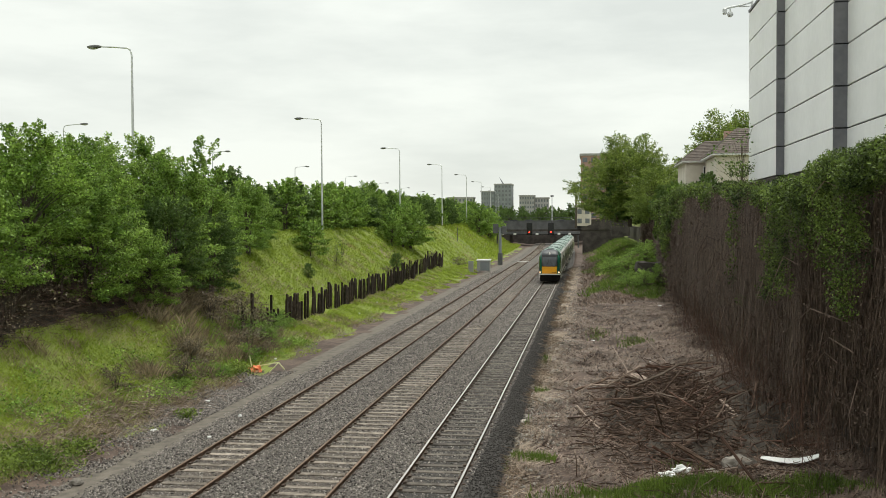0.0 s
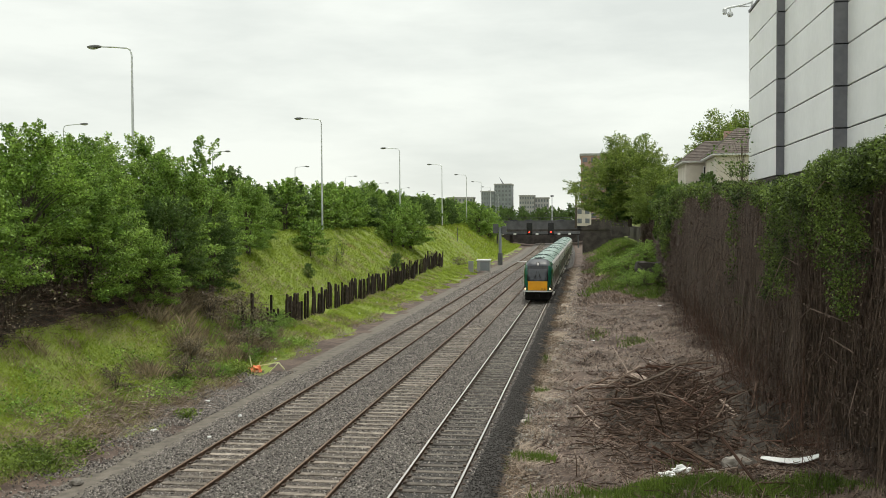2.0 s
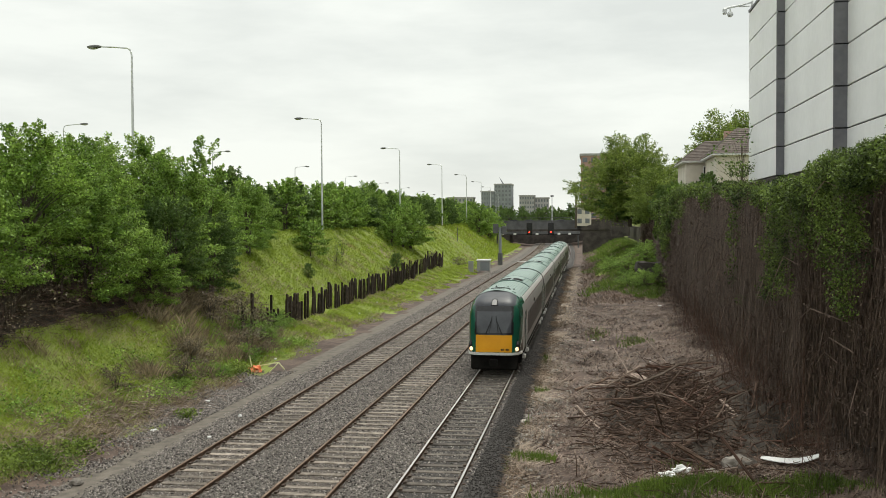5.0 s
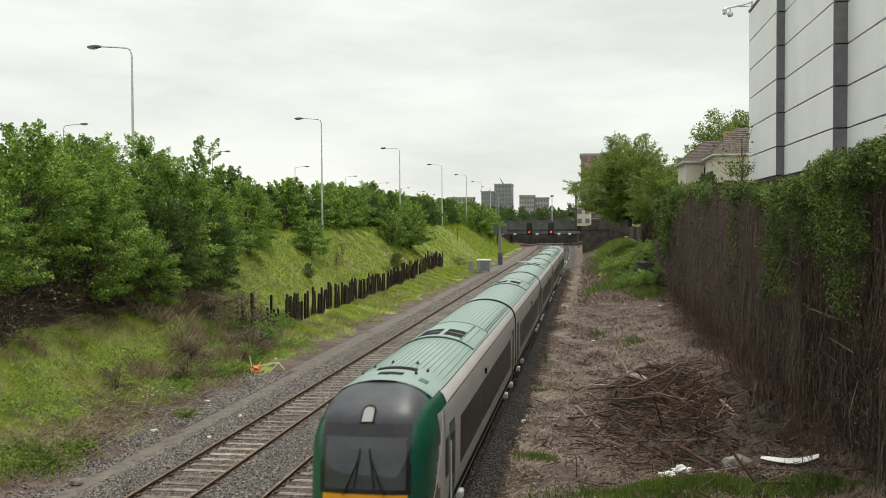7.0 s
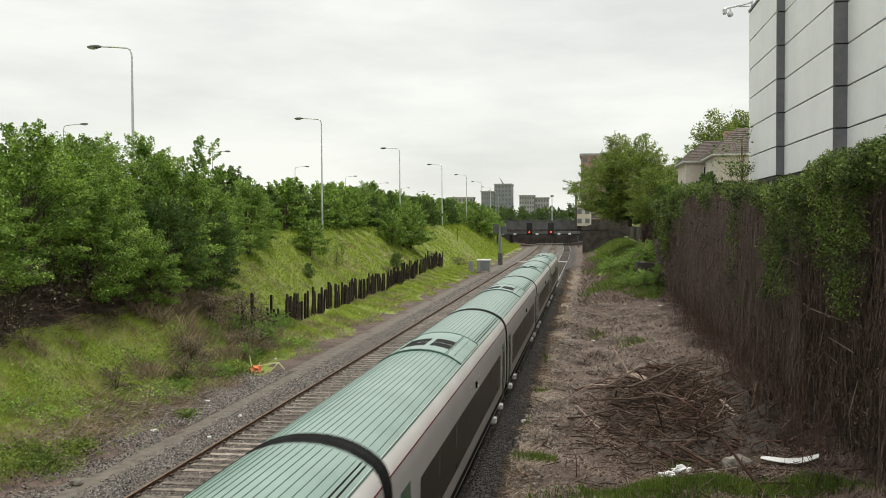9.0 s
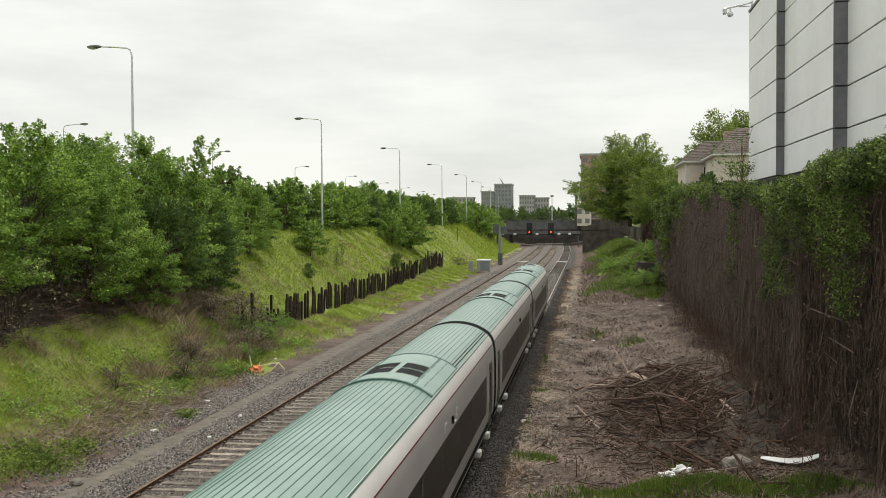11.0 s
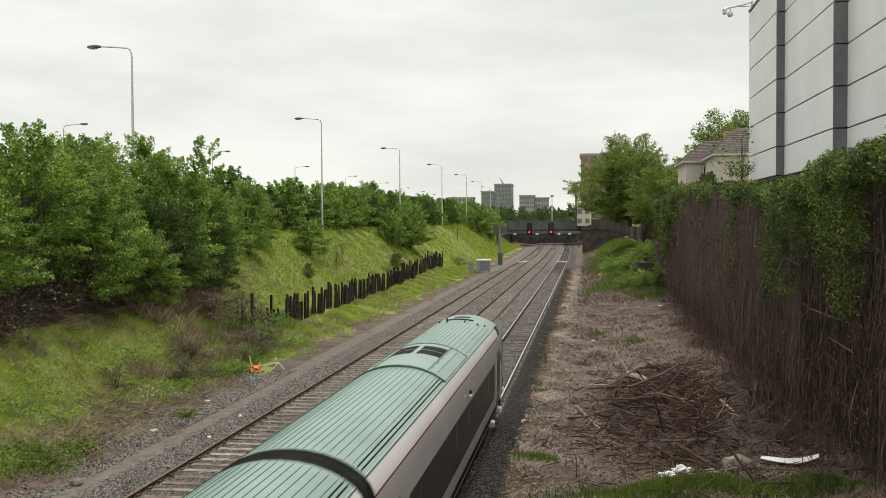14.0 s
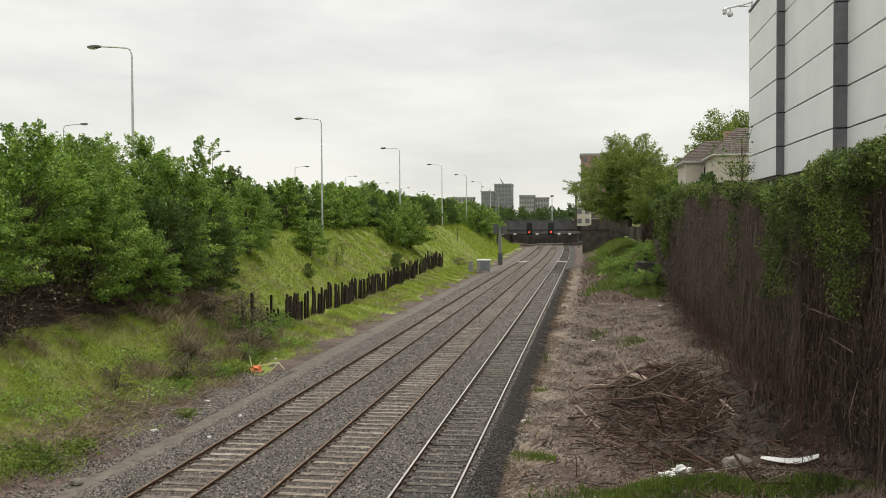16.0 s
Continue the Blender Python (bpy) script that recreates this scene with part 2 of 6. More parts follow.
def boxed(name, dims, material, parent=None, bev=0.0, label=""):
    bm = bmesh.new()
    box(bm, *dims, bev)
    return part(name, bm, material, parent, label)


def tube(bm, pts, radii, sides=6):
    """A round bar through pts."""
    rings = []
    for i, p in enumerate(pts):
        p = Vector(p)
        d = (Vector(pts[min(i + 1, len(pts) - 1)]) - Vector(pts[max(i - 1, 0)])).normalized()
        a = d.orthogonal().normalized()
        b = d.cross(a)
        r = radii[i] if isinstance(radii, (list, tuple)) else radii
        rings.append([bm.verts.new(p + (a * math.cos(2 * math.pi * k / sides) + b * math.sin(2 * math.pi * k / sides)) * r) for k in range(sides)])
    for q, w in zip(rings, rings[1:]):
        # line up the rings, so that the skin does not twist
        s = min(range(sides), key=lambda o: (w[o].co - q[0].co).length)
        for k in range(sides):
            bm.faces.new((q[k], q[(k + 1) % sides], w[(k + 1 + s) % sides], w[(k + s) % sides]))
    for ring in (rings[0], rings[-1]):
        bm.faces.new(ring)


def holder(name, m=None):
    ob = new(name)
    if m:
        ob.matrix_basis = m
    return ob


def smooth01(a, b, v):
    t = np.clip((v - a) / (b - a), 0, 1)
    return t * t * (3 - 2 * t)


# ---- the lie of the land ----
TRACKS = (-11.32, -7.71, -4.39)


def bend(y):
    return -max(0.0, y - 175.0) ** 2 / 7500.0


def bend_np(y):
    return -np.maximum(0.0, y - 175.0) ** 2 / 7500.0


def hedge_x(y):
    return 7.0 + 1.6 * smooth01(85, 140, np.asarray(y, float))


def ground_z(x, y):
    x, y = np.asarray(x, float), np.asarray(y, float)
    u = x - bend_np(y)
    wob = 0.5 * np.sin(y * 0.11 + 1) + 0.35 * np.sin(y * 0.23 + x * 0.2)
    z = np.full(np.broadcast(x, y).shape, -0.42)
    # bank on the road side
    toe = -19.6 - 0.9 * smooth01(45, 70, y) + 0.4 * wob
    z = z + 0.55 * smooth01(-15.8, -19.8, u) + 0.10 * smooth01(-15.2, -17, u) * np.sin(x * 2.1 + y * 1.3)
    rise = np.clip((toe - u) / (29.0 + toe), 0, 1)
    z = z + 6.15 * (0.85 * rise + 0.15 * rise * rise * (3 - 2 * rise)) + 0.16 * np.sin(x * 0.9 + y * 0.35) * np.sin(y * 0.21) * smooth01(0, .15, rise) * (1 - smooth01(.8, 1, rise))
    # waste ground on the other side
    right = smooth01(-2.5, -2.2, u)
    bumps = 0.10 * np.sin(x * 1.7 + y * 0.6) + 0.08 * np.sin(y * 1.1 - x * 0.8) + 0.06 * np.sin(x * 3.1) * np.sin(y * 2.3)
    z = z + right * (0.50 + bumps + 0.06 * np.clip(u + 2, 0, 8))
    z = z + right * smooth01(85, 125, y) * 2.6 * smooth01(-0.5, 7.0, u)
    z = z + 6.0 * smooth01(0.9, 1.6, x - hedge_x(y)) * (1 - 0.4 * smooth01(85, 125, y))
    return z


def gz(x, y):
    return float(ground_z(x, y))


# soil with shade put into its colour, for under trees and brushwood
SHADED_SOIL = mat("leaf_mould", (0.018, 0.013, 0.009), (0.058, 0.042, 0.030), scale=2.5, bump=0.8, fine=20, dist=0.05)
BRAMBLE = leaf_mat("withered_bramble", (0.10, 0.078, 0.046), (0.22, 0.175, 0.11), rnd=0.5, trans=0.1)
T_TAIL = mat("tail_lens_red", (0.35, 0.02, 0.015), (0.45, 0.03, 0.02), rough=0.2, bump=0, rnd=-1)


# ---- ground ----
def spread(a, b, step):
    return list(np.arange(a, b, step))


def make_ground():
    xs = [-3000, -1500, -700, -300, -150, -90, -62] + spread(-60, -32, 3) + spread(-32, -14, 0.45) + spread(-14, -3, 1.0) + spread(-3, 11, 0.32) + [11.5, 13, 16, 20, 30, 50, 100, 300, 800, 2000, 3000]
    ys = [-600, -300, -200, -100, -50, -20, 0, 10] + spread(16, 110, 0.7) + spread(110, 240, 2.5) + spread(240, 500, 12) + [520, 600, 800, 1200, 2000, 4000]
    X, Y = np.meshgrid(np.array(xs, float), np.array(ys, float))
    Xb = X + bend_np(np.minimum(Y, 420)) * (np.abs(X) < 60)
    Z = ground_z(Xb, np.minimum(Y, 420))
    nx, ny = len(xs), len(ys)
    verts = np.stack([Xb, Y, Z], -1).reshape(-1, 3).tolist()
    faces = [(j * nx + i, j * nx + i + 1, (j + 1) * nx + i + 1, (j + 1) * nx + i) for j in range(ny - 1) for i in range(nx - 1)]
    m = mat("ground_turf", (0.125, 0.155, 0.024), (0.225, 0.275, 0.048), scale=0.5, bump=0.6, fine=14, c3=(0.20, 0.16, 0.085), spot=0.05, dist=0.06)
    ob = raw("ground", verts, faces, m, smooth=True)
    # the waste ground beside the line is bare soil and dead grass
    ob.data.materials.append(SOIL)
    ob.data.materials.append(PATH)
    ob.data.materials.append(SHADED_SOIL)
    for p in ob.data.polygons:
        cx, cy = p.center.x - bend(min(p.center.y, 420)), p.center.y
        edge = 0.6 * math.sin(cy * 0.4) + 0.4 * math.sin(cy * 0.93)
        # strip beneath the bank trees: their shade is in the dark soil colour
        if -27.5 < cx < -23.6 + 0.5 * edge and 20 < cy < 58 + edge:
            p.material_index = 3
        elif -3 < cx < 1.2 + edge and cy < 300 or -3 < cx < 12 and cy < 112 + 5 * math.sin(cx):
            p.material_index = 1
        elif cy > 285 and -30 < cx < 12:
            p.material_index = 1
        elif -15.3 + 0.25 * edge < cx < -3:
            p.material_index = 2
        elif -16.9 + edge < cx < -15:
            p.material_index = 1
    tagged(ob, "uneven railway cutting of turf, bare soil and paths", "ground", kind="structure")


make_ground()


def strip(name, section, y0, y1, step, material, centre=0.0, label="", category="", kind="", parent=None, smooth=False):
    """A cross-section (x, z) drawn along the line of the railway."""
    ys = list(np.arange(y0, y1 + 1e-6, step))
    k = len(section)
    verts = [(centre + x + bend(y), y, z) for y in ys for x, z in section]
    faces = [(j * k + i, j * k + i + 1, (j + 1) * k + i + 1, (j + 1) * k + i) for j in range(len(ys) - 1) for i in range(k - 1)]
    ob = raw(name, verts, faces, material, parent, "", smooth)
    if category:
        tagged(ob, label, category, kind=kind)
    return ob


BED = [(-14.2, -0.44), (-13.3, -0.22)]
for c_x in TRACKS:
    BED += [(c_x - 1.2, -0.095), (c_x - 0.93, -0.10), (c_x - 0.74, -0.155), (c_x + 0.74, -0.155), (c_x + 0.93, -0.10), (c_x + 1.2, -0.095)]
BED += [(-2.95, -0.13)]
strip("ballast_bed", BED, -250, 440, 3, BALLAST, 0, "grey crushed-stone ballast under three railway tracks", "ballast", "structure")
strip("ballast_shoulder", [(-3.47, -0.094), (-3.1, -0.09), (-2.75, -0.13), (-2.45, -0.24), (-2.25, -0.36)], -250, 440, 3, BALLAST_DARK, 0, "dark sooty ballast shoulder beside the rail", "ballast", "structure")

for c_x, b_m in zip(TRACKS, (BALLAST_BROWN, BALLAST_BROWN, BALLAST_DARK)):
    strip("stained_ballast", [(c_x - 0.72, -0.152), (c_x - 0.3, -0.145), (c_x + 0.3, -0.145), (c_x + 0.72, -0.152)], -250, 440, 3, b_m, 0, "oil-stained brown ballast between the rails", "ballast", "structure")

RAIL = [(-0.07, -0.172), (-0.07, -0.15), (-0.012, -0.13), (-0.012, -0.045), (-0.036, -0.03), (-0.036, -0.001)]
RAIL = RAIL + [(-x, z) for x, z in reversed(RAIL)]
HEAD = [(-0.034, -0.001), (-0.028, 0.004), (0.028, 0.004), (0.034, -0.001)]
PITCH_SLEEPER = 0.73


def make_track(cx, bright, seed, wood):
    rnd = random.Random(seed)
    track = tagged(holder("railway_track", pose(0, 0, 0)), "rusty steel rails on weathered sleepers in grey ballast" if not bright else "worn track with polished rail heads on weathered sleepers", "railway track", "parallel tracks", "structure")
    for s in (-0.835, 0.835):
        r = strip("rail", RAIL, -250, 430, 2.0, RAIL_WEB, cx + s, parent=track)
        strip("rail_head", HEAD, -250, 430, 2.0, bright, cx + s, parent=r)
    variants = []
    for v in range(4):
        bm = bmesh.new()
        box(bm, -1.3, 1.3, -0.125, 0.125, -0.30, -0.115, 0.012)
        for w in bm.verts:
            w.co.y += 0.012 * math.sin(w.co.x * 3 + v * 2)
            w.co.z += 0.006 * math.sin(w.co.x * 2.3 + v)
        # chairs that hold the rails
        for s in (-0.835, 0.835):
            for q in (-1, 1):
                box(bm, s + q * 0.05, s + q * 0.15, -0.09, 0.09, -0.118, -0.07)
        me = bpy.data.meshes.new("sleeper")
        bm.to_mesh(me)
        bm.free()
        me.materials.append(wood)
        me.materials.append(CLIP)
        for p in me.polygons:
            if abs(abs(p.center.x) - 0.835) < 0.17 and p.center.z > -0.117 and p.area < 0.03:
                p.material_index = 1
        variants.append(me)
    y, k = 22.0, 0
    while k < 300:
        ob = new("sleeper", variants[rnd.randrange(4)])
        ob.parent = track
        ob.matrix_basis = pose(cx + bend(y) + rnd.uniform(-0.03, 0.03), y + rnd.uniform(-0.02, 0.02), rnd.uniform(-0.012, 0.008), 0, rnd.uniform(-0.3, 0.3), rnd.uniform(-0.7, 0.7))
        y += PITCH_SLEEPER
        k += 1
    bm = bmesh.new()
    while y < 430:
        box(bm, cx + bend(y) - 1.3, cx + bend(y) + 1.3, y - 0.125, y + 0.125, -0.3, -0.115)
        y += PITCH_SLEEPER
    for y in np.arange(-249, 21.6, PITCH_SLEEPER):
        box(bm, cx - 1.3, cx + 1.3, y - 0.125, y + 0.125, -0.3, -0.115)
    tagged(part("far_sleepers", bm, wood, track), kind="stuff")


for cx, br, sd, wd in zip(TRACKS, (RAIL_TOP_RUST, RAIL_TOP_RUST, RAIL_TOP), (1, 2, 3), (SLEEPER, SLEEPER, SLEEPER_DARK)):
    make_track(cx, br, sd, wd)


# ---- railcars ----
SECTION = [(1.30, 0.62), (1.36, 0.80), (1.405, 1.25), (1.42, 1.7), (1.42, 2.55), (1.40, 2.95)]          # side, going up
CANT = [(1.40, 2.95), (1.385, 3.12), (1.345, 3.28), (1.28, 3.42), (1.18, 3.535)]                          # rounded shoulder
ROOFP = [(1.18, 3.535), (1.0, 3.655), (0.8, 3.75), (0.55, 3.83), (0.28, 3.878), (0.0, 3.892)]
CAR, LEAD, WIDTH = 23.0, 23.88, 0.925


def loft(name, prof, y0, y1, material, parent, step=2.0, both=True, off=0.0, label="", smooth=True):
    ys = [y0 + (y1 - y0) * i / max(1, round((y1 - y0) / step)) for i in range(max(1, round((y1 - y0) / step)) + 1)]
    sides = (1, -1) if both else (1,)
    verts, faces = [], []
    for s in sides:
        b = len(verts)
        k = len(prof)
        for y in ys:
            for x, z in prof:
                nrm = Vector((x, 0, (z - 2.2) * 0.6)).normalized()
                verts.append((s * (x + nrm.x * off), y, z + nrm.z * off))
        for j in range(len(ys) - 1):
            for i in range(k - 1):
                q = (b + j * k + i, b + (j + 1) * k + i, b + (j + 1) * k + i + 1, b + j * k + i + 1)
                faces.append(q if s > 0 else q[::-1])
    return raw(name, verts, faces, material, parent, label, smooth)


def roof_h(x):
    xs = [p[0] for p in reversed(ROOFP)]
    zs = [p[1] for p in reversed(ROOFP)]
    return float(np.interp(abs(x), xs, zs))


def roof_patch(name, x0, x1, y0, y1, lift, material, parent, thick=0.02, label="", n=8):
    """A curved slab lying on the roof."""
    xs = [x0 + (x1 - x0) * i / n for i in range(n + 1)]
    bm = bmesh.new()
    top = [[bm.verts.new((x, y, roof_h(x) + lift)) for x in xs] for y in (y0, y1)]
    bot = [[bm.verts.new((x, y, roof_h(x) + lift - thick)) for x in xs] for y in (y0, y1)]
    for i in range(n):
        bm.faces.new((top[0][i], top[0][i + 1], top[1][i + 1], top[1][i]))
        bm.faces.new((bot[0][i], bot[0][i + 1], top[0][i + 1], top[0][i]))
        bm.faces.new((top[1][i], top[1][i + 1], bot[1][i + 1], bot[1][i]))
    bm.faces.new((bot[0][0], top[0][0], top[1][0], bot[1][0]))
    bm.faces.new((top[0][n], bot[0][n], bot[1][n], top[1][n]))
    return part(name, bm, material, parent, label)


def side_patch(name, s, y0, y1, z0, z1, lift, material, parent, label="", n=4):
    """A thin panel that follows the curve of the side."""
    prof = SECTION + CANT[1:]
    zz = [p[1] for p in prof]
    xx = [p[0] for p in prof]
    bm = bmesh.new()
    rows = []
    for i in range(n + 1):
        z = z0 + (z1 - z0) * i / n
        x = float(np.interp(z, zz, xx))
        rows.append([bm.verts.new((s * (x + d), y, z)) for d, y in ((lift, y0), (lift, y1), (-0.02, y1), (-0.02, y0))])
    for a, b in zip(rows, rows[1:]):
        for i in range(4):
            bm.faces.new((a[i], a[(i + 1) % 4], b[(i + 1) % 4], b[i]))
    bm.faces.new(rows[0])
    bm.faces.new(rows[-1])
    bmesh.ops.recalc_face_normals(bm, faces=bm.faces)
    return part(name, bm, material, parent, label)


def bogie(car, y):
    bm = bmesh.new()
    for s in (-1, 1):
        box(bm, s * 0.98, s * 1.14, y - 1.75, y + 1.75, 0.42, 0.68, 0.03)
        for a in (-1.25, 1.25):
            box(bm, s * 0.95, s * 1.2, y + a - 0.2, y + a + 0.2, 0.26, 0.6, 0.04)
            tube(bm, [(s * 1.1, y + a * 0.6, 0.45), (s * 1.1, y + a * 0.6, 0.8)], 0.12, 8)
    box(bm, -1.0, 1.0, y - 0.3, y + 0.3, 0.4, 0.75)
    b = part("bogie", bm, T_UNDER, car)
    for a in (-1.25, 1.25):
        bm = bmesh.new()
        for s in (-1, 1):
            tube(bm, [(s * 0.76, y + a, 0.42), (s * 0.79, y + a, 0.42), (s * 0.80, y + a, 0.42), (s * 0.90, y + a, 0.42)], [0.45, 0.45, 0.42, 0.42], 20)
        tube(bm, [(-0.8, y + a, 0.42), (0.8, y + a, 0.42)], 0.08, 8)
        part("wheelset", bm, RAIL_WEB, b)
    # pale axle-box covers and steps below the side
    for s in (-1, 1):
        for a in (-1.25, 1.25):
            boxed("axlebox_cover", (s * 1.18, s * 1.46, y + a - 0.17, y + a + 0.17, 0.50, 0.70), T_WHITE, b, 0.03)


def make_car(cab, shift=0.0, tail=False):
    """One railcar, its leading end at y = 0 and the other at y = length. cab: a driver's end at y = 0."""
    length = LEAD if cab else CAR
    car = holder("railcar")
    y0, y1 = (2.3, length - 0.32) if cab else (0.32, length - 0.32)
    loft("body_side", SECTION + [(1.385, 3.12), (1.357, 3.235)], y0, y1, T_SIDE, car)
    loft("cantrail", [(1.357, 3.235)] + CANT[2:], y0 + (0.6 if cab else 0), y1, T_WHITE, car, label="silver-white rounded cantrail")
    loft("roof", ROOFP, y0 - (0.4 if cab else 0), y1, T_GREEN, car, label="sage green ribbed roof")
    # ends and floor
    prof = [(0.0, 0.62)] + SECTION + CANT[1:] + ROOFP[1:]
    for nm, y in ((("end_wall", y1),) if cab else (("end_wall", y0), ("end_wall", y1))):
        ring = [(x, y, z) for x, z in prof] + [(-x, y, z) for x, z in reversed(prof[1:-1])]
        raw(nm, ring, [tuple(range(len(ring)))], T_UNDER, car)
    boxed("underframe", (-1.28, 1.28, y0, y1, 0.5, 0.7), T_UNDER, car)
    mid = (length / 2 - 0.73 + shift) if cab else (length / 2 + 1.05)
    v0, v1 = (mid - 1.5, mid + 2.7) if cab else (mid - 1.85, mid + 2.2)
    # ribs along the roof, broken at the radiator hatch
    for a, b in ((y0 + (1.7 if cab else 0.15), v0 - 0.03), (v1 + 0.03, y1 - 0.15)):
        bm = bmesh.new()
        for i in range(-8, 9):
            x = i * 0.137
            h = roof_h(x)
            box(bm, x - 0.006, x + 0.006, a, b, h - 0.02, h + 0.007)
        part("roof_ribs", bm, T_RIB, car)
    # radiator hatch with its louvred openings
    hatch = roof_patch("roof_hatch", -1.17, 1.17, v0, v1, 0.035, T_GREEN, car, 0.05)
    for y in (v0 - 0.03, v1 - 0.01):
        roof_patch("seam", -1.18, 1.18, y, y + 0.05, 0.05, T_RIB, hatch, 0.06)
    roof_patch("seam", 0.70, 0.725, v0, v1, 0.042, T_RIB, hatch, 0.03, n=1)
    roof_patch("seam", -0.725, -0.70, v0, v1, 0.042, T_RIB, hatch, 0.03, n=1)
    c = mid - 0.15
    for xa, xb in ((-0.72, -0.03), (0.12, 0.72)):
        for ya, yb in ((c - 0.78, c - 0.08), (c + 0.02, c + 0.72)):
            roof_patch("louvre", xa, xb, ya, yb, 0.040, T_RUBBER, hatch, 0.02, "black louvred opening", n=4)
    bolt = bpy.data.meshes.new("bolt")
    bm = bmesh.new()
    box(bm, -0.013, 0.013, -0.02, 0.02, 0.03, 0.05)
    bm.to_mesh(bolt)
    bm.free()
    bolt.materials.append(T_RIB)
    for s in (-1, 1):
        for xa in (1.03, 1.10):
            roof_patch("gutter_channel", s * xa, s * (xa + 0.016), v1 + 0.05, y1 - 0.1, 0.014, T_RUBBER, car, 0.03, n=1)
        for i in range(14):
            for x in (0.76, 0.94):
                if (i * 7 + int(x * 10)) % 3:
                    o = new("bolt", bolt)
                    o.parent = hatch
                    o.location = (s * x, v0 + 0.2 + i * 0.27, roof_h(x))
    for s in (-1, 1):
        side_patch("maroon_stripe", s, y0 + (0.7 if cab else 0.02), y1, 3.222, 3.248, 0.006, T_RED, car, n=1)
        side_patch("dark_gutter", s, y0 + (0.7 if cab else 0.02), y1, 3.505, 3.525, 0.012, T_RIB, car, n=1)
        band = side_patch("window_band", s, y0 + 2.6, y1 - 2.6, 1.42, 2.56, 0.008, T_BAND, car, "dark continuous glazing band")
        for i in range(7):
            y = y0 + 3.0 + i * (y1 - y0 - 6.0) / 6
            if i:
                side_patch("window_pillar", s, y - 0.75 - 0.04, y - 0.75 + 0.04, 1.46, 2.52, 0.012, T_BLACK, band, n=1)
        for y in ((y0 + 1.1, y1 - 1.2)):
            d = side_patch("door", s, y - 0.45, y + 0.45, 0.78, 2.78, 0.012, T_DEEP, car, "dark green plug door")
            side_patch("door_window", s, y - 0.26, y + 0.26, 1.55, 2.5, 0.018, T_BAND, d)
        side_patch("skirt_line", s, y0, y1, 0.8, 1.0, 0.006, T_UNDER, car, n=1)
        # small grilles and a lamp bracket beneath the cantrail
        for y in (mid - 1.3, mid + 0.6):
            g = side_patch("side_grille", s, y - 0.14, y + 0.14, 2.7, 2.88, 0.01, T_WHITE, car, n=1)
            for j in range(4):
                side_patch("slot", s, y - 0.12, y + 0.12, 2.72 + j * 0.04, 2.735 + j * 0.04, 0.014, T_RIB, g, n=1)
        boxed("camera_bracket", (s * 1.40, s * 1.47, mid - 0.33, mid - 0.28, 2.68, 2.86), T_UNDER, car, 0.01)
        boxed("bracket_lamp", (s * 1.41, s * 1.50, mid - 0.30, mid - 0.18, 2.70, 2.76), T_WHITE, car, 0.01)
    # equipment beneath the floor
    for i, (a, b) in enumerate(((5.9, 8.6), (9.2, 11.8), (12.3, 14.6), (15.1, 17.0))):
        boxed("equipment_case", (-1.22, 1.22, a, b, 0.24 + 0.05 * (i % 2), 0.62), T_UNDER, car, 0.04)
    bogie(car, 3.9 if cab else 3.5)
    bogie(car, length - 3.5)
    # gangway bellows
    ends = (length - 0.34, ) if cab else (0.0, length - 0.34)
    for y in ends:
        gp = [(x * 0.985, z) for x, z in [(1.30, 0.75)] + SECTION[2:] + CANT[1:] + ROOFP[1:]]
        ring = gp + [(-x, z) for x, z in reversed(gp[:-1])]
        vs, fs = [], []
        for j, (yy, k) in enumerate(((y, 1.0), (y + 0.05, 1.012), (y + 0.11, 0.985), (y + 0.17, 1.012), (y + 0.23, 0.985), (y + 0.29, 1.012), (y + 0.34, 1.0))):
            vs += [(x * k, yy, 2.2 + (z - 2.2) * k) for x, z in ring]
            if j:
                n = len(ring)
                fs += [((j - 1) * n + i, (j - 1) * n + i + 1, j * n + i + 1, j * n + i) for i in range(n - 1)]
        raw("gangway_bellows", vs, fs, T_RUBBER, car)
    if cab:
        make_cab(car, tail)
    # the bodies are 2.63 m wide
    done = set()
    for o in car.children_recursive:
        o.location.x *= WIDTH
        if o.data.name not in done:
            done.add(o.data.name)
            o.data.transform(Matrix.Diagonal((WIDTH, 1, 1, 1)))
    return car


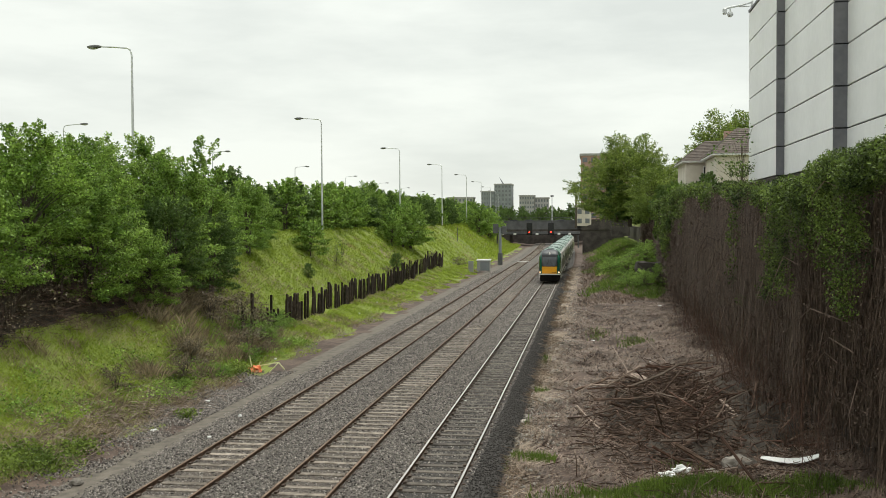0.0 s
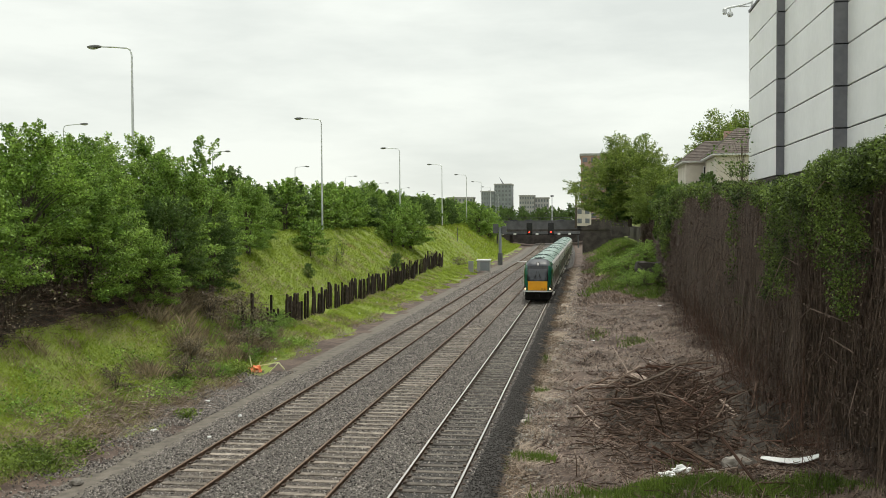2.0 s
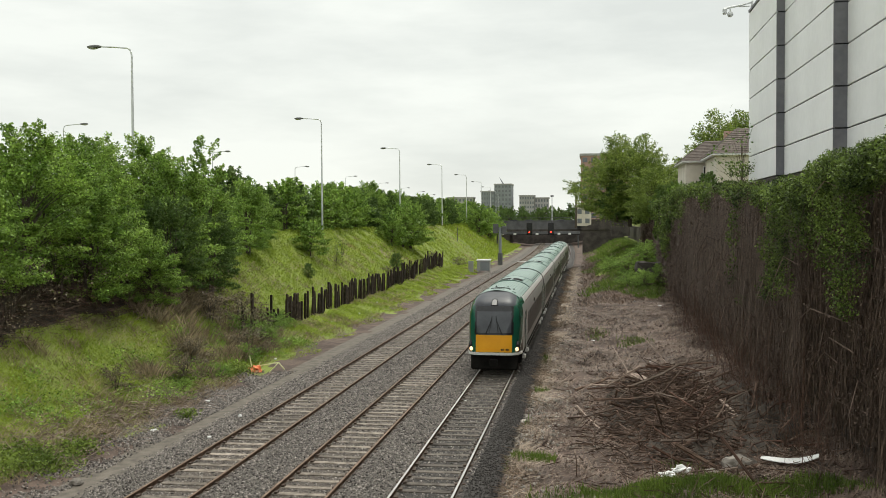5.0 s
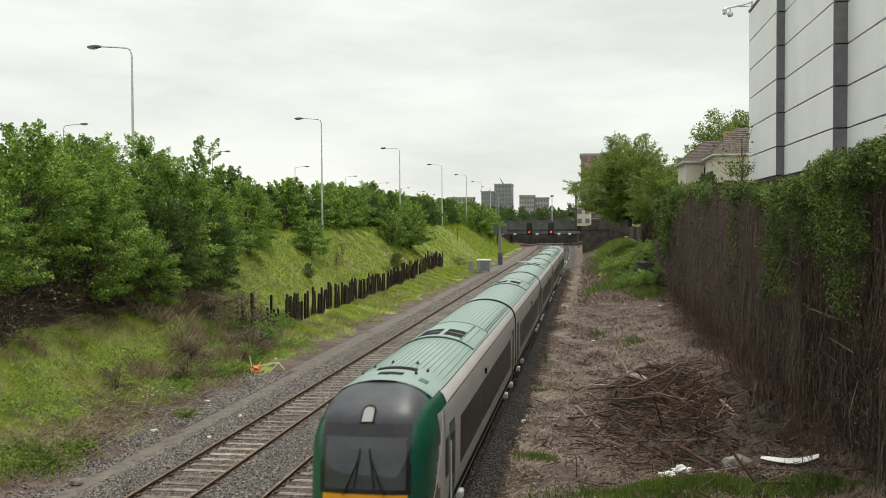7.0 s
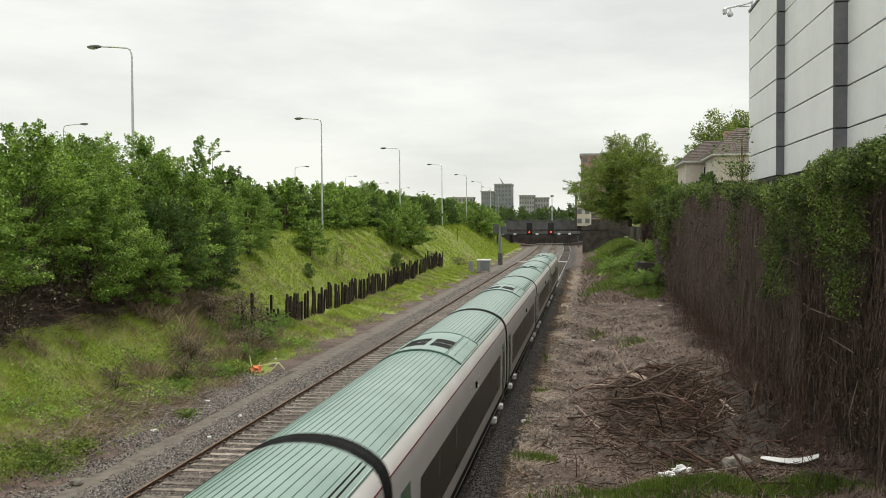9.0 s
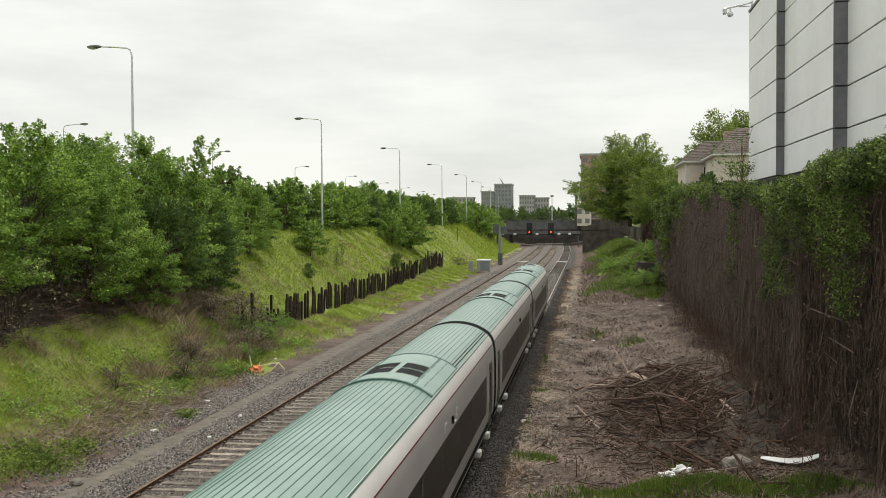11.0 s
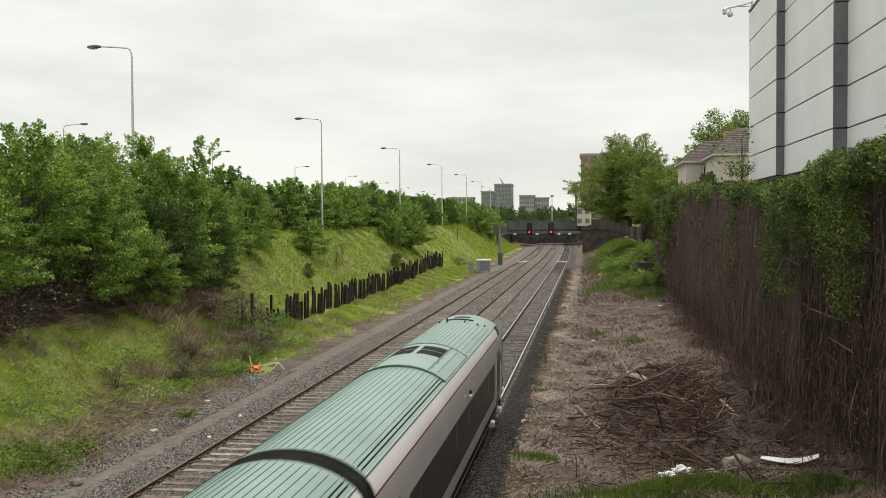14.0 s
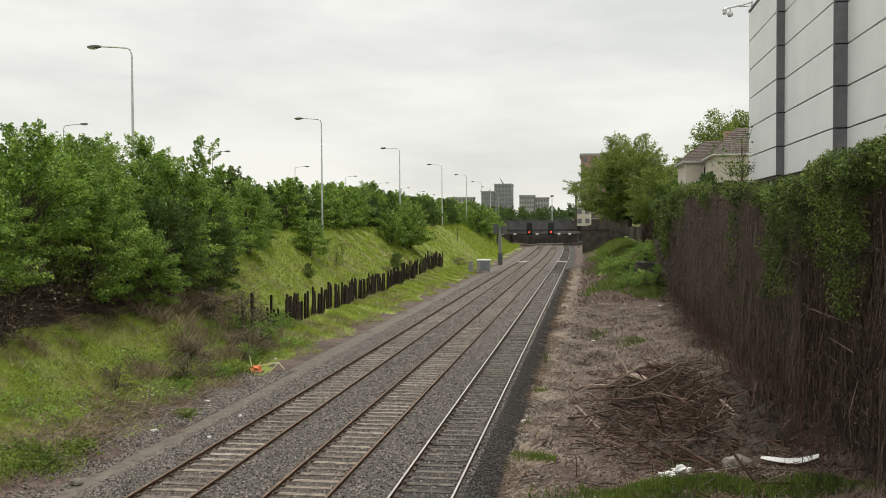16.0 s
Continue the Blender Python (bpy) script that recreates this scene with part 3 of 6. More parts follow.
def make_cab(car, tail):
    # the nose is a stack of rounded outlines that shrink and lean back towards the roof
    levels = [0.95 + 0.05 * i for i in range(47)]            # up to 3.25
    crown = [3.30, 3.36, 3.42, 3.48, 3.535, 3.59, 3.65, 3.71, 3.76, 3.80, 3.835, 3.862, 3.88, 3.892]
    side = SECTION + CANT[1:] + ROOFP[1:]
    sz, sx = [p[1] for p in side], [p[0] for p in side]
    na = 72
    grid = []
    for z in levels + crown:
        w = float(np.interp(z, sz, sx))
        lean = 0.0 if z < 1.25 else 0.10 * (z - 1.25)
        if z > 2.2:
            lean += 0.16 * (z - 2.2) ** 1.7
        if z > 3.2:
            lean += 1.55 * ((z - 3.2) / 0.692) ** 2.4
        back = 2.75
        row = []
        for i in range(na + 1):
            a = (i / na * 2 - 1) * math.pi / 2
            x = w * math.copysign(abs(math.sin(a)) ** 0.44, a)
            y = back - (back - lean) * abs(math.cos(a)) ** 0.28
            # the front is more arched than the body behind it
            arch = 1.40 * math.sqrt(max(0.0, 1 - (max(0.0, z - 2.62) / 1.31) ** 2))
            k = float(smooth01(0.9, 2.6, y))
            x *= k + (1 - k) * min(1.0, arch / max(w, 1e-3)) if w > 0 else 1.0
            # taper the flanks towards the front
            x *= 1 - 0.04 * max(0.0, 1 - y / 2.2) ** 1.5
            row.append((x, y, z))
        grid.append(row)
    zs = levels + crown
    flat = [p for row in grid for p in row]
    n = na + 1
    groups = {"cab_shell": [], "windscreen": [], "screen_surround": [], "nose_panel": [], "cab_cap": [], "cab_side": [], "cab_flank": [], "cab_side_": [], "cab_flank_": []}
    for j in range(len(zs) - 1):
        for i in range(na):
            q = (j * n + i, j * n + i + 1, (j + 1) * n + i + 1, (j + 1) * n + i)
            cx = sum(flat[k][0] for k in q) / 4
            cz = sum(flat[k][2] for k in q) / 4
            cy = sum(flat[k][1] for k in q) / 4
            ax = abs(cx)
            if 1.10 < cz < 1.88 and ax < 0.92 and cy < 0.9:
                groups["nose_panel"].append(q)
            elif 1.88 < cz < 2.98 and 0.05 < ax < 0.88 and cy < 1.1 and 1.98 < cz:
                groups["windscreen"].append(q)
            elif 1.88 < cz < 3.25 and ax < 0.98 and cy < 1.2:
                groups["screen_surround"].append(q)
            elif cz >= 3.25 and ax < 1.06 and cy < 2.3:
                groups["cab_cap"].append(q)
            elif cz < 3.2 and cy > 0.30 + 1.75 * max(0.0, (cz - 1.05) / 2.2) ** 0.9:
                groups[("cab_flank" if cz < 1.2 + 0.85 * (2.1 - cy) and cy < 1.9 else "cab_side") + ("_" if cx < 0 else "")].append(q)
            else:
                groups["cab_shell"].append(q)
    mats = {"cab_shell": (T_DEEP, "glossy deep green cab"), "windscreen": (T_GLASS, "dark windscreen"), "screen_surround": (T_BLACK, "black windscreen surround"), "nose_panel": (T_YELLOW, "orange-yellow warning panel"), "cab_side": (T_SIDE, "grey cab side"), "cab_flank": (T_BLACK, "black flank behind the lights"), "cab_cap": (T_CAP, "dark grey glossy cap above the windscreen")}
    obs = {}
    for key, fs in groups.items():
        nm = key.rstrip("_")
        used = sorted({k for q in fs for k in q})
        ix = {k: i for i, k in enumerate(used)}
        obs[nm] = raw(nm, [flat[k] for k in used], [tuple(ix[k] for k in q) for q in fs], mats[nm][0], car, mats[nm][1], True)
    for k in range(5):
        if k != 2:
            boxed("number_bar", (0.36 + k * 0.085, 0.42 + k * 0.085, -0.012, 0.05, 1.19, 1.27), T_RUBBER, obs["nose_panel"])
    # skirt, bumper and coupler
    bm = bmesh.new()
    for z0, z1, k in ((0.97, 1.08, 1.0),):
        pts = []
        for i in range(41):
            a = (i / 40 * 2 - 1) * math.pi / 2 * 0.93
            x = 1.42 * math.copysign(abs(math.sin(a)) ** 0.46, a)
            y = 2.3 - 2.38 * abs(math.cos(a)) ** 0.30
            x *= 1 - 0.03 * max(0.0, 1 - y / 2.2) ** 1.5
            pts.append((x, y))
        lo = [bm.verts.new((x, y, z0)) for x, y in pts]
        hi = [bm.verts.new((x, y, z1)) for x, y in pts]
        li = [bm.verts.new((x * 0.9, y + 0.15, z0)) for x, y in pts]
        hi2 = [bm.verts.new((x * 0.9, y + 0.15, z1)) for x, y in pts]
        for i in range(40):
            bm.faces.new((lo[i], lo[i + 1], hi[i + 1], hi[i]))
            bm.faces.new((hi[i], hi[i + 1], hi2[i + 1], hi2[i]))
            bm.faces.new((li[i + 1], li[i], lo[i], lo[i + 1]))
    part("bumper", bm, T_SILVER, car, "silver bumper rail")
    boxed("valance", (-1.2, 1.2, 0.28, 0.7, 0.22, 1.0), T_UNDER, car, 0.08)
    bm = bmesh.new()
    tube(bm, [(0, 0.4, 0.62), (0, -0.1, 0.62)], 0.1, 10)
    box(bm, -0.2, 0.2, -0.22, -0.05, 0.45, 0.8, 0.04)
    part("coupler", bm, T_UNDER, car)
    # lights low on each flank, a lamp in the cap, wipers
    for s in (-1, 1):
        pod = bmesh.new()
        bmesh.ops.create_uvsphere(pod, u_segments=14, v_segments=8, radius=1.0, matrix=Matrix.Translation((s * 1.20, 0.33, 1.34)) @ Matrix.Diagonal((0.13, 0.17, 0.30, 1)))
        p = part("light_cluster", pod, T_BLACK, car)
        bm = bmesh.new()
        bmesh.ops.create_uvsphere(bm, u_segments=14, v_segments=8, radius=1.0, matrix=Matrix.Translation((s * 1.17, 0.18, 1.24)) @ Matrix.Diagonal((0.085, 0.06, 0.10, 1)))
        part("headlight", bm, T_TAIL if tail else T_LIGHT, p, "dark red tail lamp" if tail else "lit warm-white headlight")
        bm = bmesh.new()
        bmesh.ops.create_uvsphere(bm, u_segments=12, v_segments=7, radius=1.0, matrix=Matrix.Translation((s * 1.22, 0.20, 1.47)) @ Matrix.Diagonal((0.065, 0.05, 0.065, 1)))
        part("marker_light", bm, T_CAP, p)
        # wiper
        bm = bmesh.new()
        tube(bm, [(s * 0.44, 0.02, 1.90), (s * 0.32, 0.04, 2.16), (s * 0.15, 0.10, 2.56)], [0.022, 0.016, 0.012], 5)
        tube(bm, [(s * 0.22, 0.035, 2.02), (s * 0.10, 0.125, 2.80)], 0.016, 4)
        part("wiper", bm, T_RUBBER, car)
        # white swoosh up the flank and the cab side window
        bm = bmesh.new()
        prev = None
        for i in range(13):
            t = i / 12
            z = 1.05 + 2.15 * t
            y = 0.27 + 1.75 * (2.15 * t / 2.2) ** 0.9
            w = float(np.interp(z, sz, sx))
            k = (2.75 - y) / 2.75
            ang = math.acos(min(1, max(0, k)) ** (1 / 0.28))
            x = s * (w * math.sin(ang) ** 0.44 * (1 - 0.04 * max(0.0, 1 - y / 2.2) ** 1.5) + 0.012)
            pr = (bm.verts.new((x, y, z)), bm.verts.new((x + s * 0.012, y + 0.075, z)))
            if prev:
                bm.faces.new((prev[0], prev[1], pr[1], pr[0]))
            prev = pr
        part("white_swoosh", bm, T_WHITE, car)
        side_patch("cab_side_window", s, 2.35, 2.75, 1.7, 2.55, 0.012, T_BAND, car)
        boxed("grab_rail", (s * 1.44, s * 1.47, 2.95, 2.98, 1.0, 2.4), T_SILVER, car)
    # an arched lamp lies on the slope of the cap
    def arch_plate(half, high, thick, lift):
        bm = bmesh.new()
        pts = [(-half, 0), (half, 0)] + [(half * math.cos(q), high - half + half * math.sin(q)) for q in [math.pi * i / 10 for i in range(11)]]
        d, nrm = Vector((0, 0.39, 0.30)).normalized(), Vector((0, -0.30, 0.39)).normalized()
        foot = Vector((0, 0.36, 3.262)) + nrm * lift
        lo = [bm.verts.new(foot + Vector((x, 0, 0)) + d * v) for x, v in pts]
        hi = [bm.verts.new(foot + Vector((x, 0, 0)) + d * v + nrm * thick) for x, v in pts]
        bm.faces.new(hi)
        for i in range(len(pts)):
            j = (i + 1) % len(pts)
            bm.faces.new((lo[i], lo[j], hi[j], hi[i]))
        return bm
    lamp = part("roof_lamp", arch_plate(0.155, 0.46, 0.05, -0.02), T_RUBBER, car, "black arched lamp housing on the cap")
    part("lens", arch_plate(0.115, 0.40, 0.02, 0.025), T_SIDE, lamp, "pale silver lamp lens")
    # aerials and the dark equipment well behind the cab
    well = roof_patch("roof_well", -0.5, 0.5, 3.5, 3.8, 0.02, T_RUBBER, car, 0.03, "dark curved roof recess")
    roof_patch("roof_slot", -0.30, 0.30, 2.7, 3.0, 0.012, T_RUBBER, car, 0.03)
    for x, y in ((-0.95, 3.9), (-0.75, 4.4), (-0.3, 4.5), (0.35, 4.5), (0.72, 3.9), (0.55, 3.2)):
        bm = bmesh.new()
        h = roof_h(x)
        tube(bm, [(x, y, h - 0.01), (x, y, h + 0.03), (x, y + 0.03, h + 0.07)], [0.045, 0.035, 0.012], 6)
        part("aerial", bm, T_RUBBER, car)
    roof_patch("roof_panel", 0.72, 0.92, 2.6, 2.95, 0.012, T_RIB, car, 0.03, n=2)


def make_train():
    lead = tagged(make_car(True), "green and silver diesel railcar with yellow nose, moving", "railcar", "coupled train")
    mid = tagged(make_car(False), "green-roofed silver intermediate railcar coupled in a train", "railcar", "coupled train")
    cars = [lead, mid, copy_thing(mid, pose(0, 0, 0)), copy_thing(mid, pose(0, 0, 0)), tagged(make_car(True, 1.05, True), "green and silver diesel railcar at the tail, moving", "railcar", "coupled train")]
    return cars


RAILCARS = make_train()


# ---- greenery ----
def leaf_quads(rng, centres, size, flat=0.8):
    """Small leaf quads at centres, of random turn but mostly facing up."""
    n = len(centres)
    up = rng.normal(size=(n, 3)) * 0.75 + np.array([0, 0, flat])
    d = np.cross(up, rng.normal(size=(n, 3)))
    d /= np.linalg.norm(d, axis=1, keepdims=True) + 1e-9
    e = np.cross(d, up)
    e /= np.linalg.norm(e, axis=1, keepdims=True) + 1e-9
    s = (size * rng.uniform(0.6, 1.4, n))[:, None]
    return np.stack([centres - d * s, centres + e * s * 0.55, centres + d * s, centres - e * s * 0.55], 1)


def crown_points(rng, height, radius, base, n, lobes=34, spiky=0.0):
    """Leaf places along twigs that reach outwards and upwards from a branching crown."""
    tips, ways = [], []
    while len(tips) < lobes * 2.3:
        h = rng.uniform(base, 1.0)
        prof = math.sin(math.pi * min(1, (h - base) / (1 - base) * 0.66 + 0.26)) ** 0.75
        a = rng.uniform(0, 2 * math.pi)
        lump = 1 + 0.22 * math.sin(2 * a + 7 * h) + 0.15 * math.sin(5 * a - 9 * h)
        r = radius * prof * lump * rng.uniform(0.25, 1.0) ** 0.4
        top = smooth01(0.55, 1.0, h)
        tips.append((r * math.cos(a), r * math.sin(a), h * height * (1 + spiky * top * rng.uniform(-0.1, 0.2))))
        ways.append((math.cos(a) * (1 - 0.6 * top), math.sin(a) * (1 - 0.6 * top), rng.uniform(-0.25, 0.35) + 0.7 * top))
    tips, ways = np.array(tips), np.array(ways)
    ways /= np.linalg.norm(ways, axis=1, keepdims=True)
    size = radius * rng.uniform(0.16, 0.36, len(tips))
    share = rng.multinomial(n, size / size.sum())
    pts = []
    for c, w, s, m in zip(tips, ways, size, share):
        u = rng.uniform(-1, 1, m)
        thick = 0.46 * (1.05 - 0.75 * np.clip(u, 0, 1))
        v = rng.normal(size=(m, 3)) * np.array([1, 1, 0.62])
        pts.append(c + w * (u * s)[:, None] + v * (thick * s * 0.62)[:, None])
    return np.concatenate(pts), tips


def make_tree(seed, height, radius, base, n, leaf, material, label, category="tree", stems=1, spiky=0.0, lobes=34, girth=1.0):
    rng = np.random.default_rng(seed)
    tree = holder("tree")
    tagged(tree, label, category)
    pts, tips = crown_points(rng, height, radius, base, n, lobes, spiky)
    quads_mesh("crown", leaf_quads(rng, pts, leaf), material, tree)
    bm = bmesh.new()
    for k in range(stems):
        a = rng.uniform(0, 6.28)
        off = 0.25 * radius * (k > 0)
        x, y = off * math.cos(a), off * math.sin(a)
        tube(bm, [(x * 0.4, y * 0.4, -0.4), (x * 0.6 + 0.05, y * 0.6, height * 0.25), (x + 0.08, y - 0.05, height * 0.5), (x, y, height * 0.74)], [height * 0.018 * girth, height * 0.014 * girth, height * 0.008 * girth, 0.012], 8)
    for t in tips[:: max(1, len(tips) // 30)]:
        z0 = max(height * 0.12, t[2] * rng.uniform(0.35, 0.65))
        tube(bm, [(0.03, 0, z0), (t[0] * 0.45, t[1] * 0.45, z0 + (t[2] - z0) * 0.55), tuple(t)], [height * 0.007 * girth, height * 0.0035 * girth, 0.005], 5)
    part("trunk", bm, BARK, tree)
    return tree


TREE_KINDS = {}


def plant(kind, x, y, scale, turn, z=None, squash=1.0):
    """Sets a tree of a kind on the ground; the first one of its kind is built, the others are copies."""
    src, used = TREE_KINDS[kind]
    m = pose(x, y, (gz(x, y) if z is None else z), 0, 0, turn)
    if not used:
        src.matrix_basis = m
        ob = src
        TREE_KINDS[kind][1] = True
    else:
        keep = src.scale.copy()
        src.scale = (1, 1, 1)
        ob = copy_thing(src, m)
        src.scale = keep
    ob.scale = (scale, scale, scale * squash)
    return ob


def make_trees():
    TREE_KINDS["haw"] = [make_tree(11, 8.0, 3.3, 0.10, 26000, 0.10, LEAF, "leafy green hawthorn tree on a railway bank", stems=3, lobes=72), False]
    TREE_KINDS["haw2"] = [make_tree(12, 8.4, 3.0, 0.10, 26000, 0.10, LEAF, "dense bright green young tree on a grassy bank", stems=2, spiky=0.6, lobes=64), False]
    TREE_KINDS["dark"] = [make_tree(13, 7.6, 2.9, 0.06, 20000, 0.095, LEAF_DARK, "dark green bushy tree low on the bank", stems=3, lobes=52), False]
    TREE_KINDS["slim"] = [make_tree(14, 7.0, 1.15, 0.12, 9000, 0.075, LEAF, "thin young tree with sparse leaves", spiky=0.8, lobes=60), False]
    TREE_KINDS["far"] = [make_tree(15, 7.0, 3.2, 0.05, 5200, 0.22, LEAF, "green roadside tree in a long belt", stems=2, lobes=40), False]
    TREE_KINDS["far_dark"] = [make_tree(16, 7.0, 3.0, 0.05, 5200, 0.22, LEAF_DARK, "dark green tree in a roadside belt", stems=2, spiky=0.5, lobes=40), False]
    TREE_KINDS["back"] = [make_tree(26, 7.0, 3.1, 0.05, 1900, 0.34, LEAF_DARK, "dark green tree far beyond the road", stems=1, spiky=0.4, lobes=36), False]
    TREE_KINDS["lime"] = [make_tree(17, 12.0, 6.2, 0.06, 36000, 0.13, LEAF_LIME, "broad yellow-green tree behind the wall", stems=3, lobes=80), False]
    TREE_KINDS["bush"] = [make_tree(18, 2.2, 1.5, 0.02, 6000, 0.05, LEAF, "low tangled green bush", "bush", stems=4, lobes=30), False]
    TREE_KINDS["bramble"] = [make_tree(19, 2.0, 1.4, 0.02, 3200, 0.05, BRAMBLE, "brown withered bramble thicket", "bush", stems=5, lobes=30), False]
    TREE_KINDS["under"] = [make_tree(22, 2.6, 1.8, 0.02, 500, 0.05, BRAMBLE, "dark bare thicket of twigs beneath the trees", "thicket", stems=6, lobes=36), False]
    TREE_KINDS["twiggy"] = [make_tree(20, 5.5, 1.6, 0.3, 260, 0.09, LEAF_DARK, "nearly bare sapling with thin twigs", stems=2, lobes=26, girth=0.4), False]
    rnd = random.Random(5)
    # near belt on the bank
    for kind, x, y, s, sq in (("haw", -25.2, 38.5, 0.66, 1.0), ("haw2", -25.6, 43.2, 0.80, 1.0), ("haw", -24.4, 47.0, 0.70, 1.0), ("haw2", -26.4, 51.5, 0.72, 1.0),
                              ("haw", -26.5, 34.5, 0.66, 1.0), ("haw", -25.8, 50.0, 0.72, 1.0), ("dark", -23.9, 55.0, 0.70, 1.0), ("haw2", -24.6, 58.0, 0.82, 1.0), ("dark", -23.9, 61.5, 0.66, 1.0), ("haw", -25.8, 65.0, 0.74, 1.0),
                              ("slim", -25.0, 64.0, 1.22, 1.0), ("haw", -26.6, 70.0, 0.56, 1.0), ("haw2", -26.8, 77.0, 0.60, 1.0), ("haw", -27.6, 83.0, 0.48, 1.0), ("haw2", -27.6, 60.0, 0.74, 1.0), ("haw", -28.6, 55.0, 0.74, 1.0), ("haw", -27.2, 46.5, 0.74, 1.0), ("haw", -23.4, 51.5, 0.5, 1.0)):
        plant(kind, x, y, s, rnd.uniform(0, 360), squash=sq)
    # belt along the top of the bank
    y = 86.0
    while y < 300:
        kind = rnd.choice(("far", "far", "far_dark", "haw"))
        plant(kind, -30.6 + bend(y) + rnd.uniform(-1.4, 0.6), y, rnd.uniform(0.5, 0.78), rnd.uniform(0, 360))
        y += rnd.uniform(2.2, 3.8)
    for x, y, s, kind in ((-25.4, 137, 0.80, "far"), (-25.0, 142, 0.78, "haw"), (-25.6, 131, 0.58, "far"), (-26.0, 243, 1.0, "far"), (-25.0, 256, 1.0, "far"), (-25.5, 268, 0.9, "far"), (-24.4, 96, 0.6, "twiggy"), (-24.6, 99.5, 0.55, "twiggy"), (-23.8, 84, 0.17, "dark"), (-22.6, 118, 0.25, "dark"), (-25.8, 92, 0.45, "far")):
        plant(kind, x, y, s, rnd.uniform(0, 360))
    # belt across the road
    for i in range(46):
        y = 70 + i * 7.5 + rnd.uniform(-2, 2)
        plant("back", -66 + rnd.uniform(-5, 3), y, rnd.uniform(0.75, 1.05), rnd.uniform(0, 360), z=6.0)
    for i in range(8):
        plant("far_dark", -33 - rnd.uniform(0, 3), 50 + i * 5, rnd.uniform(0.5, 0.66), rnd.uniform(0, 360))
    # behind the wall
    plant("lime", 6.2, 150, 1.0, 20, z=6.6)
    plant("lime", 2.9, 158, 0.74, 250, z=7.6)
    plant("lime", 9.2, 146, 0.68, 310, z=7.4)
    plant("lime", 8.2, 131, 0.52, 120, z=7.0)
    plant("lime", 15.0, 112, 0.86, 200, z=7.5)
    plant("far_dark", 4.2, 150, 0.75, 30, z=7.2)
    plant("far_dark", 8.6, 112, 0.55, 80, z=7.0)
    plant("far", 9.0, 100, 0.5, 10, z=7.2)
    plant("far_dark", 9.2, 80, 0.30, 50, z=8.6)
    plant("twiggy", 9.3, 64, 1.15, 0, z=7.6)
    for i in range(9):
        plant("back", -6 - i * 4.5 + rnd.uniform(-2, 2), 470 + rnd.uniform(0, 60), rnd.uniform(0.8, 1.2), rnd.uniform(0, 360), z=5)
    for i in range(26):
        plant("back", -110 + i * 4.6, 560 + rnd.uniform(0, 40), rnd.uniform(0.9, 1.5), rnd.uniform(0, 360), z=5)
    for i in range(16):
        plant("under", -24.6 + rnd.uniform(-1.2, 1.0), 34 + i * 1.75, rnd.uniform(0.8, 1.25), rnd.uniform(0, 360))
    for kind, x, y, s in (("bush", 3.9, 97, 0.8), ("bush", 5.2, 95.5, 0.9), ("bush", 6.8, 96.5, 1.0), ("bush", 4.2, 108, 1.0), ("bush", 2.6, 118, 0.9), ("bush", 6.3, 112, 1.3), ("bush", -17.8, 42.5, 0.3), ("bramble", -18.6, 44.5, 0.7), ("bush", -17.6, 46.5, 0.4), ("bramble", -19.6, 48, 0.8), ("bush", -18.0, 51.5, 0.5), ("bramble", -18.6, 53.5, 0.9), ("bramble", -20.2, 58, 1.05), ("bush", -18.9, 57.0, 0.7), ("bush", -20.3, 63.0, 0.6), ("bramble", -21.5, 60.5, 1.1), ("bramble", -21.8, 56.0, 1.1), ("bramble", -20.0, 40.5, 0.65), ("bush", -20.5, 65.2, 0.6), ("bramble", -22.0, 110, 0.6), ("bramble", -22.5, 147, 0.9), ("bramble", -20.2, 158, 0.9)):
        plant(kind, x, y, s, rnd.uniform(0, 360), squash=0.8)


make_trees()


# ---- the overgrown wall ----
def wall_top(y):
    crest = float(np.interp(y, (20, 26, 30, 37, 42, 48, 68, 95, 190), (9.2, 9.1, 8.85, 8.35, 8.7, 9.0, 9.3, 9.0, 6.8)))
    return crest + 0.08 * math.sin(y * 0.9 + 1) + 0.10 * math.sin(y * 2.3)


